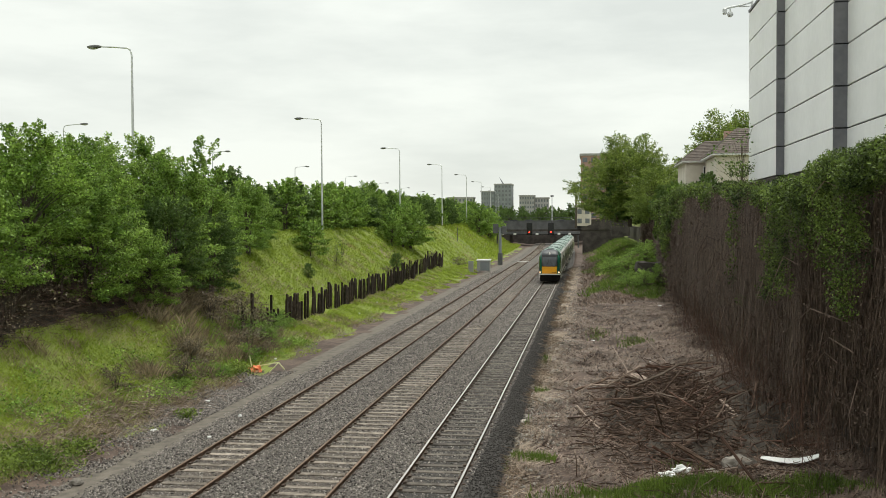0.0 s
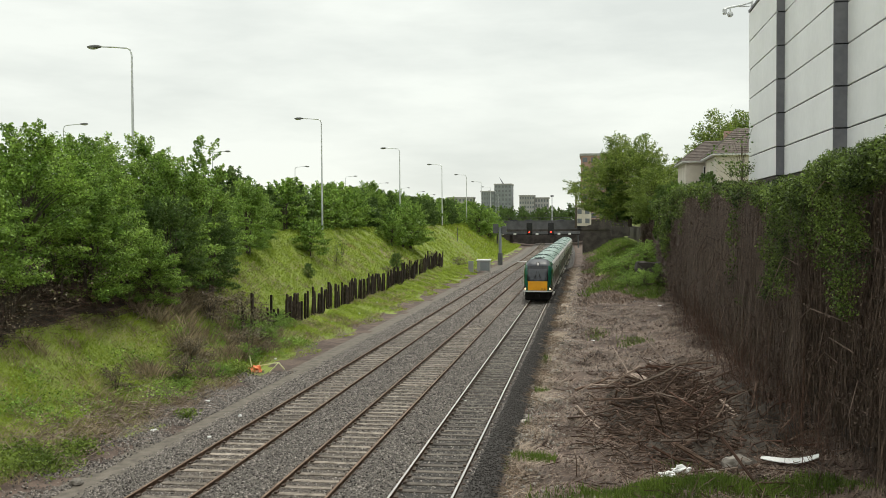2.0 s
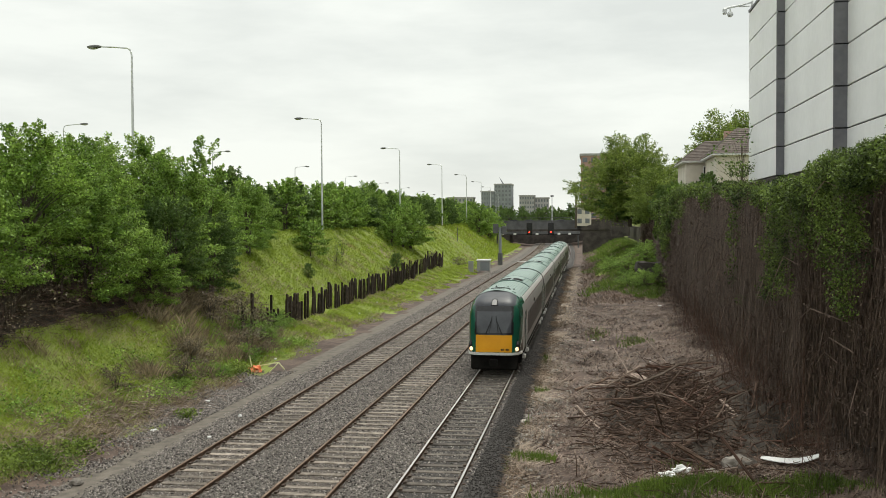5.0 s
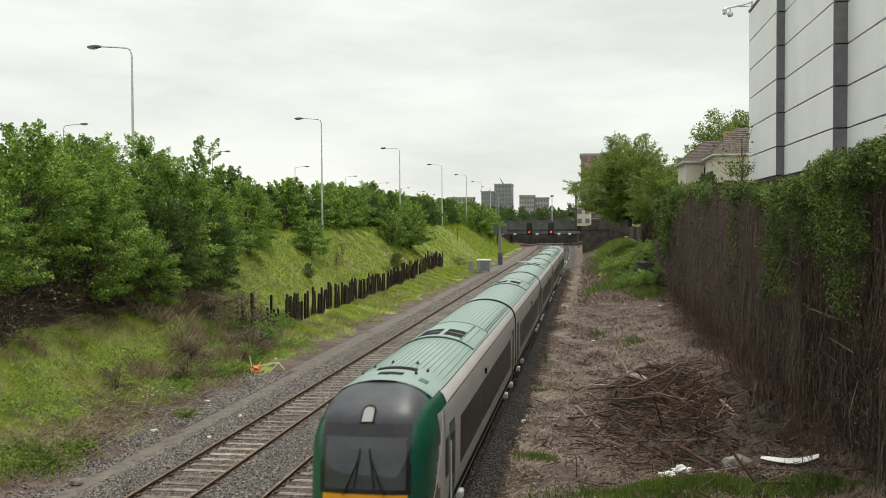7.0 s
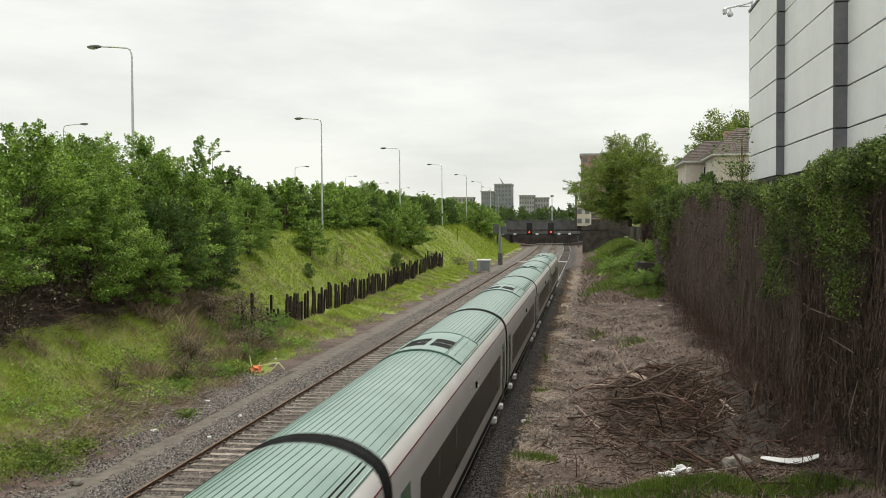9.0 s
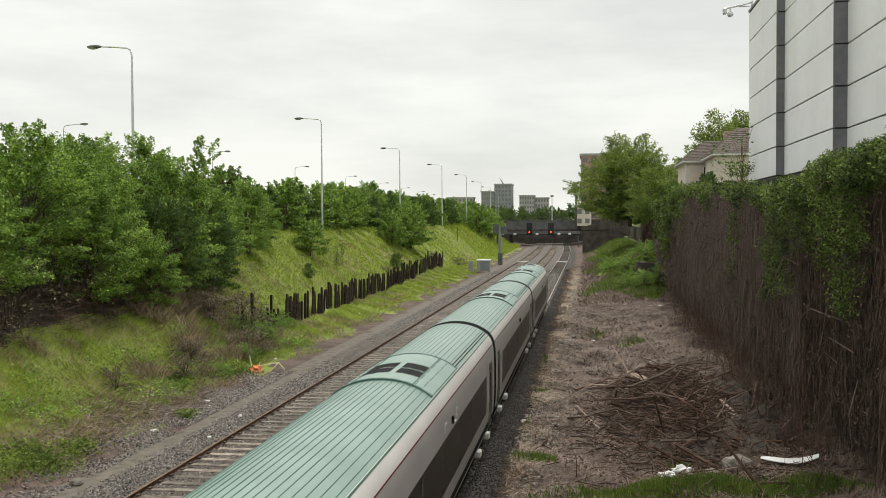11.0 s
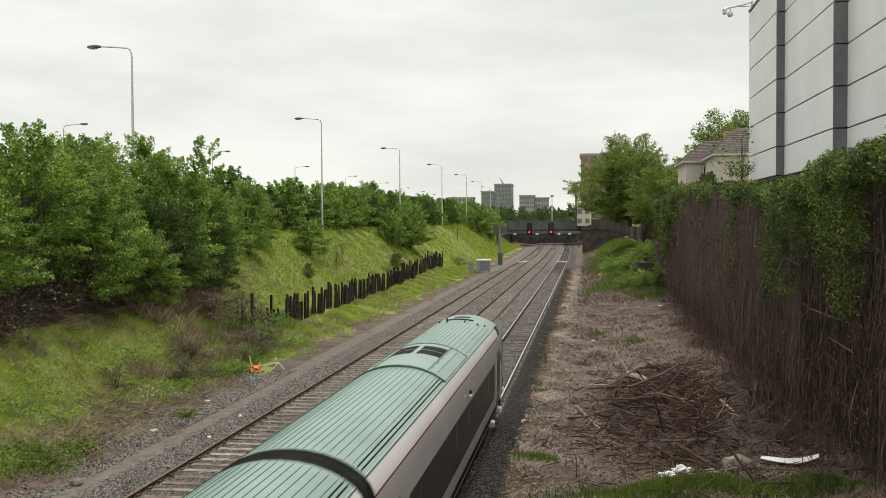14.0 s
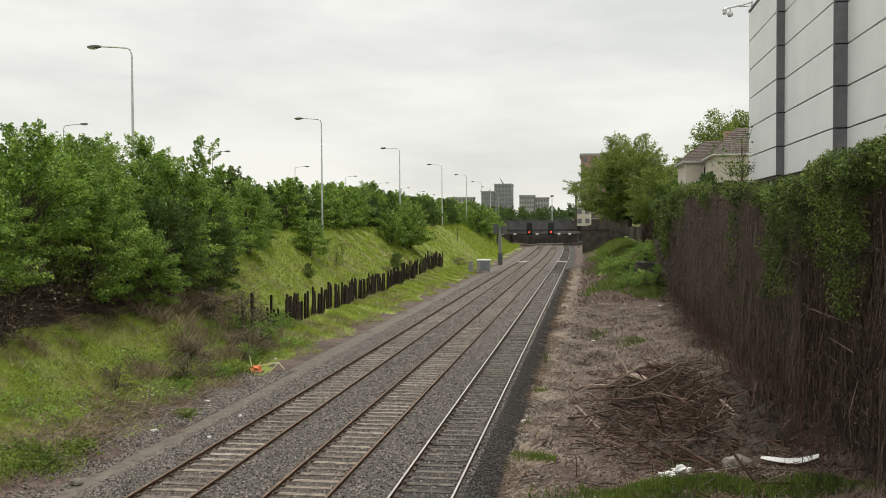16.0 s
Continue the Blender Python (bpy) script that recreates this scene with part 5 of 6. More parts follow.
    y = 24 + (1 - rng.uniform(0, 1, n) ** 0.6) * 95
    x = -2.1 + rng.uniform(0, 1, n) * (hedge_x(y) + 2.5)
    sel = (patchy(rng, x, y, 1.1, -0.4) | (x < -1.9)) & ~((np.hypot((x - 2.8) / 2.6, (y - 36.5) / 8.5) < 1) & (rng.uniform(0, 1, n) < 0.8))
    x, y = x[sel], y[sel]
    z = ground_z(x, y) + 0.015
    a = rng.normal(0.6, 0.9, len(x))
    L, w = rng.uniform(0.06, 0.30, len(x)), rng.uniform(0.003, 0.008, len(x)) * (1 + y / 40)
    d = np.stack([np.cos(a) * L, np.sin(a) * L, rng.normal(0.02, 0.05, len(x))], 1)
    s = np.stack([-np.sin(a) * w, np.cos(a) * w, np.zeros(len(x))], 1)
    c = np.stack([x, y, z], 1)
    tagged(quads_mesh("matted_straw", np.stack([c - d - s, c - d + s, c + d + s, c + d - s], 1), STRAW_PINK), "matted pale dead grass on bare soil", "dead grass", kind="stuff")
    # bleached fringe along the edge of the ballast
    n = 26000
    y = 23 + (1 - rng.uniform(0, 1, n) ** 0.6) * 130
    x = -2.22 + np.abs(rng.normal(0, 0.40, n)) + bend_np(y)
    sel = np.sin(y * 1.3) + np.sin(y * 0.41 + 2) + rng.normal(0, 0.5, n) > -0.7
    x, y = x[sel], y[sel]
    q = blades(rng, x, y, 0.10 + 0.001 * y, 0.005 + 0.00016 * y, 2.6)
    tagged(quads_mesh("straw_fringe", q, STRAW_PALE), "bleached straw fringe hanging over the ballast edge", "dead grass", kind="stuff")
    # green tufts
    xs, ys = [], []
    for cx, cy, rx, ry, k in ((-1.5, 29.8, 0.45, 0.5, 900), (-2.3, 30.2, 0.25, 0.6, 260), (2.6, 57.5, 0.8, 1.5, 700), (-1.9, 42.4, 0.3, 0.9, 350), (1.3, 26.4, 1.2, 0.5, 1600), (3.0, 26.2, 1.4, 0.5, 2200), (5.2, 26.3, 1.6, 0.6, 2400), (4.0, 38.8, 0.4, 0.4, 200), (0.6, 62, 0.6, 2, 300), (2.6, 28.6, 0.4, 0.4, 200), (1.5, 25.5, 2.5, 1.0, 3000), (-2.2, 36, 0.15, 0.8, 90), (-2.1, 51, 0.2, 1.0, 150)):
        v = np.clip(rng.normal(size=(k, 2)), -2, 2) * 0.6
        xs.append(cx + v[:, 0] * rx)
        ys.append(cy + v[:, 1] * ry)
    xs, ys = np.concatenate(xs), np.concatenate(ys)
    tagged(quads_mesh("grass_tufts", blades(rng, xs, ys, 0.24, 0.011), GRASS_DARK), "tufts of fresh green grass on waste ground", "grass", kind="stuff")
    # far green mound beside the wall
    n = 34000
    y = 84 + (1 - rng.uniform(0, 1, n) ** 0.7) * 130
    x = -1.0 + rng.uniform(0, 1, n) ** 0.7 * 9.0
    edge = 0.9 + 1.2 * np.sin(y * 0.17 + 0.5) + 0.7 * np.sin(y * 0.45)
    sel = patchy(rng, x, y, 1.6, -0.3) & (x > edge) & (y > 92 + 6 * np.sin(x * 0.9))
    q = blades(rng, x[sel] + bend_np(y[sel]), y[sel], 0.5, 0.035, 0.8)
    tagged(quads_mesh("mound_grass", q, GRASS_DARK), "rank green grass on a mound by the wall", "grass", kind="stuff")
    q = blades(rng, x[~sel] + bend_np(y[~sel]), y[~sel], 0.25, 0.035, 1.2)
    tagged(quads_mesh("mound_straw", q, STRAW_PINK), "bleached dead grass around the mound", "dead grass", kind="stuff")


make_grass()


def stone_field(rng, name, c, r, m, label, category):
    """Loose stones at c of size r, each a squashed eight-sided lump, in one mesh."""
    m_n = len(c)
    base = np.array([(1, 0, 0), (-1, 0, 0), (0, 1, 0), (0, -1, 0), (0, 0, 0.8), (0, 0, -0.8)], float)
    tri = np.array([(0, 2, 4), (2, 1, 4), (1, 3, 4), (3, 0, 4), (2, 0, 5), (1, 2, 5), (3, 1, 5), (0, 3, 5)])
    a = rng.uniform(0, 6.28, m_n)
    v = base[None] * (r.reshape(-1, 1, 1) * rng.uniform(0.6, 1.35, (m_n, 6, 1)))
    tilt = rng.normal(0, 0.4, (m_n, 1))
    vx = v[..., 0] * np.cos(a)[:, None] - v[..., 1] * np.sin(a)[:, None]
    vy = v[..., 0] * np.sin(a)[:, None] + v[..., 1] * np.cos(a)[:, None]
    v = np.stack([vx, vy, v[..., 2] + vx * tilt], -1) + c[:, None]
    f = (tri[None] + 6 * np.arange(m_n)[:, None, None]).reshape(-1, 3)
    me = bpy.data.meshes.new(name)
    me.vertices.add(6 * m_n)
    me.vertices.foreach_set("co", v.astype(np.float32).reshape(-1))
    me.loops.add(3 * len(f))
    me.loops.foreach_set("vertex_index", f.astype(np.int32).reshape(-1))
    me.polygons.add(len(f))
    me.polygons.foreach_set("loop_start", np.arange(0, 3 * len(f), 3, dtype=np.int32))
    me.update(calc_edges=True)
    me.materials.append(m)
    return tagged(new(name, me), label, category, kind="stuff")


def make_stones():
    """Loose ballast stones, and rubble and clods on the waste ground."""
    rng = np.random.default_rng(8)
    n = 165000
    y = 22 + (1 - rng.uniform(0, 1, n) ** 0.6) * 128
    x = rng.uniform(-14.4, -2.45, n)
    # keep the tops of the sleepers and rails clear
    keep = np.ones(n, bool)
    for cx in TRACKS:
        u = np.abs(x - cx)
        keep &= ~((u < 0.95) & (u > 0.72))
        ph = ((y - 22.0) / PITCH_SLEEPER + 0.5) % 1.0
        keep &= ~((u < 0.85) & (np.abs(ph - 0.5) * PITCH_SLEEPER < 0.13) & (rng.uniform(0, 1, n) < 0.93))
        keep &= ~((u < 0.72) & (rng.uniform(0, 1, n) < 0.35))
    x, y = x[keep], y[keep]
    bed = BED[:-1] + [(-3.1, -0.09), (-2.75, -0.13), (-2.45, -0.24), (-2.25, -0.36)]
    xr, zr = np.array([p[0] for p in bed]), np.array([p[1] for p in bed])
    z = np.interp(x, xr, zr) + rng.uniform(-0.012, 0.016, len(x))
    # and a heap of gravel past the path
    k = 26000
    gx, gy = rng.uniform(-18.4, -14.9, k), rng.uniform(24.5, 50, k)
    gk = patchy(rng, gx, gy, 1.3, -0.45) & (gx > -17.2 - 1.2 * (gy < 33))
    gx, gy = gx[gk], gy[gk]
    x, y, z = np.concatenate([x, gx]), np.concatenate([y, gy]), np.concatenate([z, ground_z(gx, gy) + 0.01])
    for nm, sel, m, lab in (("ballast_stones", x < -3.3, STONE, "loose grey crushed ballast stones"), ("dark_ballast_stones", x >= -3.3, BALLAST_DARK, "loose dark sooty ballast stones")):
        c = np.stack([x[sel], y[sel], z[sel]], 1)
        stone_field(rng, nm, c, rng.uniform(0.018, 0.042, len(c)) * (1 + c[:, 1] / 90), m, lab, "ballast")
    # pale rubble strewn along the edge of the waste ground, thinning away from the line
    k = 5200
    y = 23 + (1 - rng.uniform(0, 1, k) ** 0.6) * 110
    x = -2.35 + np.abs(rng.normal(0, 0.9, k))
    ok = (np.sin(y * 0.8) + np.sin(y * 0.33 + 1) + rng.normal(0, 0.7, k) > -0.4) | (rng.uniform(0, 1, k) < 0.2)
    x, y = x[ok], y[ok]
    stone_field(rng, "rubble", np.stack([x + bend_np(y), y, ground_z(x, y) + 0.01], 1), rng.uniform(0.02, 0.075, len(x)) * (1 + y / 120), STONE_PALE, "pale broken rubble strewn on the waste ground", "rubble")
    # dark clods of earth over the rest
    k = 9000
    y = 25 + (1 - rng.uniform(0, 1, k) ** 0.6) * 85
    x = -1.8 + rng.uniform(0, 1, k) * (hedge_x(y) + 1.8)
    ok = patchy(rng, x, y, 0.8, 0.0)
    x, y = x[ok], y[ok]
    stone_field(rng, "earth_clods", np.stack([x, y, ground_z(x, y)], 1), rng.uniform(0.03, 0.11, len(x)), SOIL, "brown clods of earth on the waste ground", "soil")


make_stones()


# ---- brushwood heap and litter ----
def make_brush():
    rnd = random.Random(31)
    heap = tagged(holder("brushwood_heap", pose(0, 0, 0)), "tangled heap of cut dead branches on waste ground", "brushwood")
    for i in range(296):
        t = rnd.random()
        cx, cy = (rnd.gauss(3.2, 1.4), rnd.gauss(38, 4.2)) if t < 0.72 else (rnd.gauss(4.0, 1.5), rnd.gauss(31.5, 2.0))
        cx = min(max(cx, -1.2), 6.6)
        size = rnd.choice((0.8, 1.1, 1.5, 2.0, 2.7))
        core = math.exp(-((cx - 3.2) / 1.5) ** 2 - ((cy - 37.5) / 4.0) ** 2)
        z = gz(cx, cy) + 0.06 + rnd.uniform(0, 1.6) * core
        a = rnd.gauss(0.2, 1.2)
        up = rnd.gauss(0.05, 0.55 if i % 5 < 2 else 0.22) + (0.6 if rnd.random() < 0.08 else 0)
        dx, dy = math.cos(a) * size / 2, math.sin(a) * size / 2
        r = 0.014 + size * rnd.uniform(0.006, 0.018)
        k = rnd.uniform(-0.24, 0.24) * size
        p0 = (cx - dx, cy - dy, max(gz(cx - dx, cy - dy) + r, z - up * size / 2))
        p1 = (cx + k * math.sin(a), cy - k * math.cos(a), max(gz(cx, cy) + r, z + 0.03))
        p2 = (cx + dx, cy + dy, max(gz(cx + dx, cy + dy) + r, z + up * size / 2))
        k2 = rnd.uniform(-0.12, 0.12) * size
        p3 = tuple((a_ + b_) / 2 + c_ for a_, b_, c_ in zip(p1, p2, (k2 * math.sin(a), -k2 * math.cos(a), abs(k2) * 0.6)))
        bm = bmesh.new()
        tube(bm, [p0, p1, p3, p2], [r, r * 0.85, r * 0.65, r * 0.35], 5)
        part("branch", bm, rnd.choice((VINE_RED, VINE_RED, BRANCH, BRANCH, BRANCH, BRANCH, BRANCH_PALE)), heap)
    for nm, pts, r in (("pale_log", [(1.7, 43.2, 0.75), (2.2, 41.8, 0.8), (2.7, 40.6, 0.62)], [0.13, 0.14, 0.12]), ("log", [(2.2, 39.6, 0.55), (3.4, 38.6, 0.6), (4.3, 38.2, 0.55)], [0.09, 0.1, 0.07]),
                       ("long_pole", [(1.0, 31.2, 0.35), (3.6, 33.2, 0.55), (6.2, 35.2, 0.95)], [0.035, 0.05, 0.03]), ("leaning_stick", [(-0.4, 36.8, 0.55), (0.2, 34.6, 0.35), (0.8, 32.6, 0.2)], [0.03, 0.03, 0.02]),
                       ("leaning_stick", [(1.1, 46.0, 1.6), (1.6, 44.0, 0.9), (1.9, 43.0, 0.5)], [0.02, 0.03, 0.03]), ("leaning_stick", [(2.0, 49.0, 2.4), (3.2, 46.0, 1.2), (3.8, 44.5, 0.5)], [0.015, 0.025, 0.03])):
        bm = bmesh.new()
        tube(bm, pts, r, 8)
        part(nm, bm, BRANCH_PALE, heap)
    # upright red-brown canes that grow up in front of the wall
    rng = np.random.default_rng(77)
    qs = []
    n = 800
    y = rng.uniform(27, 66, n)
    x = hedge_x(y) - 0.2 - np.abs(rng.normal(0, 0.85, n))
    g = ground_z(x, y)
    h = rng.uniform(0.4, 3.4, n)
    w = rng.uniform(0.004, 0.009, n)
    lx, ly = rng.normal(-0.05, 0.30, n) * h, rng.normal(0, 0.38, n) * h
    a = rng.uniform(0, 3.14, n)
    dx, dy = np.cos(a) * w, np.sin(a) * w
    q = np.stack([np.stack([x - dx, y - dy, g], 1), np.stack([x + dx, y + dy, g], 1), np.stack([x + lx + dx * .5, y + ly + dy * .5, g + h], 1), np.stack([x + lx - dx * .5, y + ly - dy * .5, g + h], 1)], 1)
    tagged(quads_mesh("bramble_canes", q, VINE_RED), "reddish-brown upright bramble canes before the wall", "bramble", kind="stuff")
    # dead sticks and twigs through the heap
    n = 10000
    x, y = rng.normal(3.6, 1.7, n), rng.normal(34.5, 4.6, n)
    ok = x < hedge_x(y)
    x, y = x[ok], y[ok]
    n = len(x)
    core = np.exp(-((x - 3.2) / 1.6) ** 2 - ((y - 37.0) / 4.5) ** 2)
    c = np.stack([x, y, ground_z(x, y) + 0.03 + rng.uniform(0, 1.25, n) * core], 1)
    d = rng.normal(size=(n, 3)) * np.array([1.2, 1, 0.42])
    d = d / np.linalg.norm(d, axis=1, keepdims=True) * rng.uniform(0.08, 0.75, (n, 1)) ** 1.2
    s = np.cross(d, rng.normal(size=(n, 3)))
    s = s / np.linalg.norm(s, axis=1, keepdims=True) * rng.uniform(0.005, 0.015, (n, 1))
    tagged(quads_mesh("heap_twigs", np.stack([c - d - s, c - d + s, c + d + s, c + d - s], 1), BRANCH), "fine dead twigs tangled in a brushwood heap", "twigs", kind="stuff")
    # small twigs on the gravel across the line, and under the trees
    n = 3400
    y, x = rng.uniform(29, 42, n), rng.normal(-17.4, 0.9, n)
    x2, y2 = rng.uniform(-25.5, -22.8, n), rng.uniform(36, 60, n)
    x, y = np.concatenate([x, x2]), np.concatenate([y, y2])
    lift = np.concatenate([rng.uniform(0.02, 0.3, n), rng.uniform(0.1, 1.6, n)])
    c = np.stack([x, y, ground_z(x, y) + lift], 1)
    d = rng.normal(size=(2 * n, 3)) * np.array([1, 1, 0.45])
    d = d / np.linalg.norm(d, axis=1, keepdims=True) * rng.uniform(0.1, 0.45, (2 * n, 1))
    s = np.cross(d, rng.normal(size=(2 * n, 3)))
    s = s / np.linalg.norm(s, axis=1, keepdims=True) * rng.uniform(0.005, 0.012, (2 * n, 1))
    tagged(quads_mesh("dead_twigs", np.stack([c - d - s, c - d + s, c + d + s, c + d - s], 1)[n:], BRANCH), "grey dead twigs beneath the trees", "twigs", kind="stuff")
    tagged(quads_mesh("bleached_twigs", np.stack([c - d - s, c - d + s, c + d + s, c + d - s], 1)[:n:2], BRANCH_PALE), "bleached dead twigs lying on gravel", "twigs", kind="stuff")


make_brush()


def make_heap_shade():
    """Soil mound under the brushwood, coloured dark for the shade between branches."""
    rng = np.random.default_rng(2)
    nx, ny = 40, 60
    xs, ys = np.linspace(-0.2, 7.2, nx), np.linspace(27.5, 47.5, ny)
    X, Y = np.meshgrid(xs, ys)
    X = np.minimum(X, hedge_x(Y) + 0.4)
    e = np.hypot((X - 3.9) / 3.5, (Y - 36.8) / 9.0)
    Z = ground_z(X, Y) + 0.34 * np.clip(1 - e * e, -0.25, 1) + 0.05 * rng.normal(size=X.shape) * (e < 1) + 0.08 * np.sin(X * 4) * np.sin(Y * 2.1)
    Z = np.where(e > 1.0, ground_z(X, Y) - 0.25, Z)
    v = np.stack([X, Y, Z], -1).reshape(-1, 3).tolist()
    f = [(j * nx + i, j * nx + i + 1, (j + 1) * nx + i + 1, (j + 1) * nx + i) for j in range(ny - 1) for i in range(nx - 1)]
    tagged(raw("leaf_mould", v, f, SHADED_SOIL, smooth=True), "low soil mound under brushwood, darkened for shade", "soil", kind="stuff")


make_heap_shade()


def lump(name, x, y, z, sx, sy, sz, material, label, category, seed=0, rough=0.25, turn=0.0):
    bm = bmesh.new()
    bmesh.ops.create_icosphere(bm, subdivisions=3, radius=1.0)
    for v in bm.verts:
        k = 1 + rough * noise.noise(v.co * 1.7 + Vector((seed, 0, 0))) + rough * 0.5 * noise.noise(v.co * 4.1 + Vector((0, seed, 0)))
        v.co = Vector((v.co.x * sx * k, v.co.y * sy * k, v.co.z * sz * k))
    ob = part(name, bm, material)
    ob.matrix_basis = pose(x, y, z, 0, 0, turn)
    return tagged(ob, label, category)


ORANGE = mat("orange_bag", (0.75, 0.16, 0.06), (0.85, 0.24, 0.10), rough=0.6, bump=0.2)
CREAM = mat("cream_tube", (0.65, 0.64, 0.35), (0.75, 0.74, 0.45), bump=0.05)


def make_litter():
    lump("rubble_block", 4.1, 28.6, gz(4.1, 28.6) + 0.12, 0.45, 0.35, 0.28, STONE_PALE, "pale broken concrete block in the grass", "rubble", 1)
    lump("rubble_block", 3.5, 28.3, gz(3.5, 28.3) + 0.04, 0.5, 0.3, 0.14, STONE_PALE, "flat grey rubble in the grass", "rubble", 2, turn=30)
    lump("plastic_bag", 2.1, 27.3, gz(2.1, 27.3) + 0.05, 0.24, 0.16, 0.10, WHITE, "crumpled white plastic bag on the ground", "litter", 3, 0.7)
    lump("plastic_bag", 2.5, 27.7, gz(2.5, 27.7) + 0.05, 0.22, 0.16, 0.11, WHITE, "crumpled white plastic bag on the ground", "litter", 4, 0.7)
    # a bent white sheet
    bm = bmesh.new()
    rows = []
    for i in range(11):
        t = i / 10
        x, y = 4.65 + 1.45 * t, 28.3 - 0.3 * t
        z = gz(x, y) + 0.10 + 0.12 * (2 * t - 1) ** 2
        w = 0.03 + 0.45 * t * (1.15 - t)
        rows.append([bm.verts.new((x, y - w, z)), bm.verts.new((x + 0.05, y + w, z + 0.05)), bm.verts.new((x + 0.05, y + w, z + 0.03)), bm.verts.new((x, y - w, z - 0.02))])
    for a, b in zip(rows, rows[1:]):
        for i in range(4):
            bm.faces.new((a[i], a[(i + 1) % 4], b[(i + 1) % 4], b[i]))
    bm.faces.new(rows[0])
    bm.faces.new(rows[-1])
    tagged(part("plastic_sheet", bm, WHITE), "bent white plastic sheet lying on the ground", "litter")
    rnd = random.Random(4)
    for x, y in ((2.95, 49.2), (6.0, 50.5), (0.3, 60.0), (-15.6, 38.7), (-15.7, 40.2), (-16.1, 41.0), (-17.6, 57.5), (-17.1, 63), (-18.4, 71), (-17.9, 78), (-16.6, 46.5), (-18.6, 88), (5.5, 79), (6.2, 81), (3.8, 84), (-0.9, 104), (-19.4, 85), (-16.9, 53), (-15.9, 35.2)):
        s = rnd.uniform(0.03, 0.085)
        lump("litter_scrap", x, y, gz(x, y) + s * 0.35, s * 1.4, s, s * 0.5, WHITE, "small pale scrap of litter on the ground", "litter", rnd.random() * 9, 0.7, rnd.uniform(0, 180))
    for x, y in ((-9.7, 30.6), (-5.0, 41.0), (-13.2, 36.9), (-12.95, 33.1), (-9.4, 66), (-6.2, 59)):
        s = rnd.uniform(0.04, 0.07)
        lump("white_stone", x, y, -0.15 + s * 0.4, s * 1.3, s, s * 0.7, WHITE, "whitish loose stone on the ballast", "stone", rnd.random() * 9, 0.4)
    lump("boulder", -14.9, 27.6, gz(-14.9, 27.6) + 0.08, 0.2, 0.16, 0.12, STONE_PALE, "brown stone beside the path", "stone", 5)
    # orange bag with a broken pale frame
    b = lump("orange_bag", -16.8, 49.3, gz(-16.8, 49.3) + 0.12, 0.34, 0.3, 0.2, ORANGE, "crumpled orange bag beside a pale bent frame", "litter", 6, 0.6)
    f = tagged(holder("bent_frame", pose(-16.6, 49.6, gz(-16.6, 49.6))), "bent pale yellow tubular frame dumped on the verge", "litter")
    for pts in (((-0.45, 0, 0.1), (-0.62, 0.1, 0.85)), ((-0.1, 0, 0.35), (0.85, 0.3, 0.5)), ((0.85, 0.3, 0.5), (0.45, 0.0, 0.02)), ((0.85, 0.3, 0.5), (1.2, 0.2, 0.15)), ((-0.2, 0, 0.1), (-0.05, 0.1, 0.55))):
        bm = bmesh.new()
        tube(bm, list(pts), 0.028, 6)
        part("tube", bm, CREAM, f)


make_litter()


# ---- edging of the ballast ----
def make_edging():
    rnd = random.Random(12)
    edge = tagged(holder("stone_edging", pose(0, 0, 0)), "broken pale stone edging along the ballast", "edging", kind="structure")
    variants = []
    for v in range(5):
        bm = bmesh.new()
        box(bm, -0.11, 0.11, -0.26, 0.26, -0.3, 0.13, 0.03)
        for w in bm.verts:
            w.co += Vector((noise.noise(w.co * 6 + Vector((v, 0, 0))), noise.noise(w.co * 5 + Vector((0, v, 0))), noise.noise(w.co * 7 + Vector((0, 0, v))))) * 0.06
        me = bpy.data.meshes.new("stone")
        bm.to_mesh(me)
        bm.free()
        me.materials.append(STONE_PALE)
        variants.append(me)
    y = 20.0
    while y < 150:
        if rnd.random() < 0.4:
            ob = new("stone", variants[rnd.randrange(5)])
            ob.parent = edge
            ob.matrix_basis = pose(-2.28 + bend(y) + rnd.uniform(-0.07, 0.07), y, gz(-2.0, y) - 0.12 + rnd.uniform(-0.08, 0.03), rnd.uniform(-8, 8), rnd.uniform(-10, 10), rnd.uniform(-10, 10))
        y += rnd.uniform(0.5, 0.75)


make_edging()


def make_ledge():
    """A broken stub of masonry at the foot of the wall, on the mound."""
    bm = bmesh.new()
    box(bm, -1.3, 1.3, -0.6, 0.6, 0.0, 2.4, 0.12)
    bmesh.ops.subdivide_edges(bm, edges=list(bm.edges), cuts=3, use_grid_fill=True)
    for v in bm.verts:
        v.co += Vector((noise.noise(v.co * 1.9), noise.noise(v.co * 2.3 + Vector((5, 0, 0))), noise.noise(v.co * 1.6 + Vector((0, 7, 0))))) * 0.22
    ob = part("masonry_stub", bm, DARK_STONE)
    ob.matrix_basis = pose(5.9, 99, gz(5.9, 99) - 0.4)
    tagged(ob, "dark broken masonry stub in rank grass", "masonry")


make_ledge()


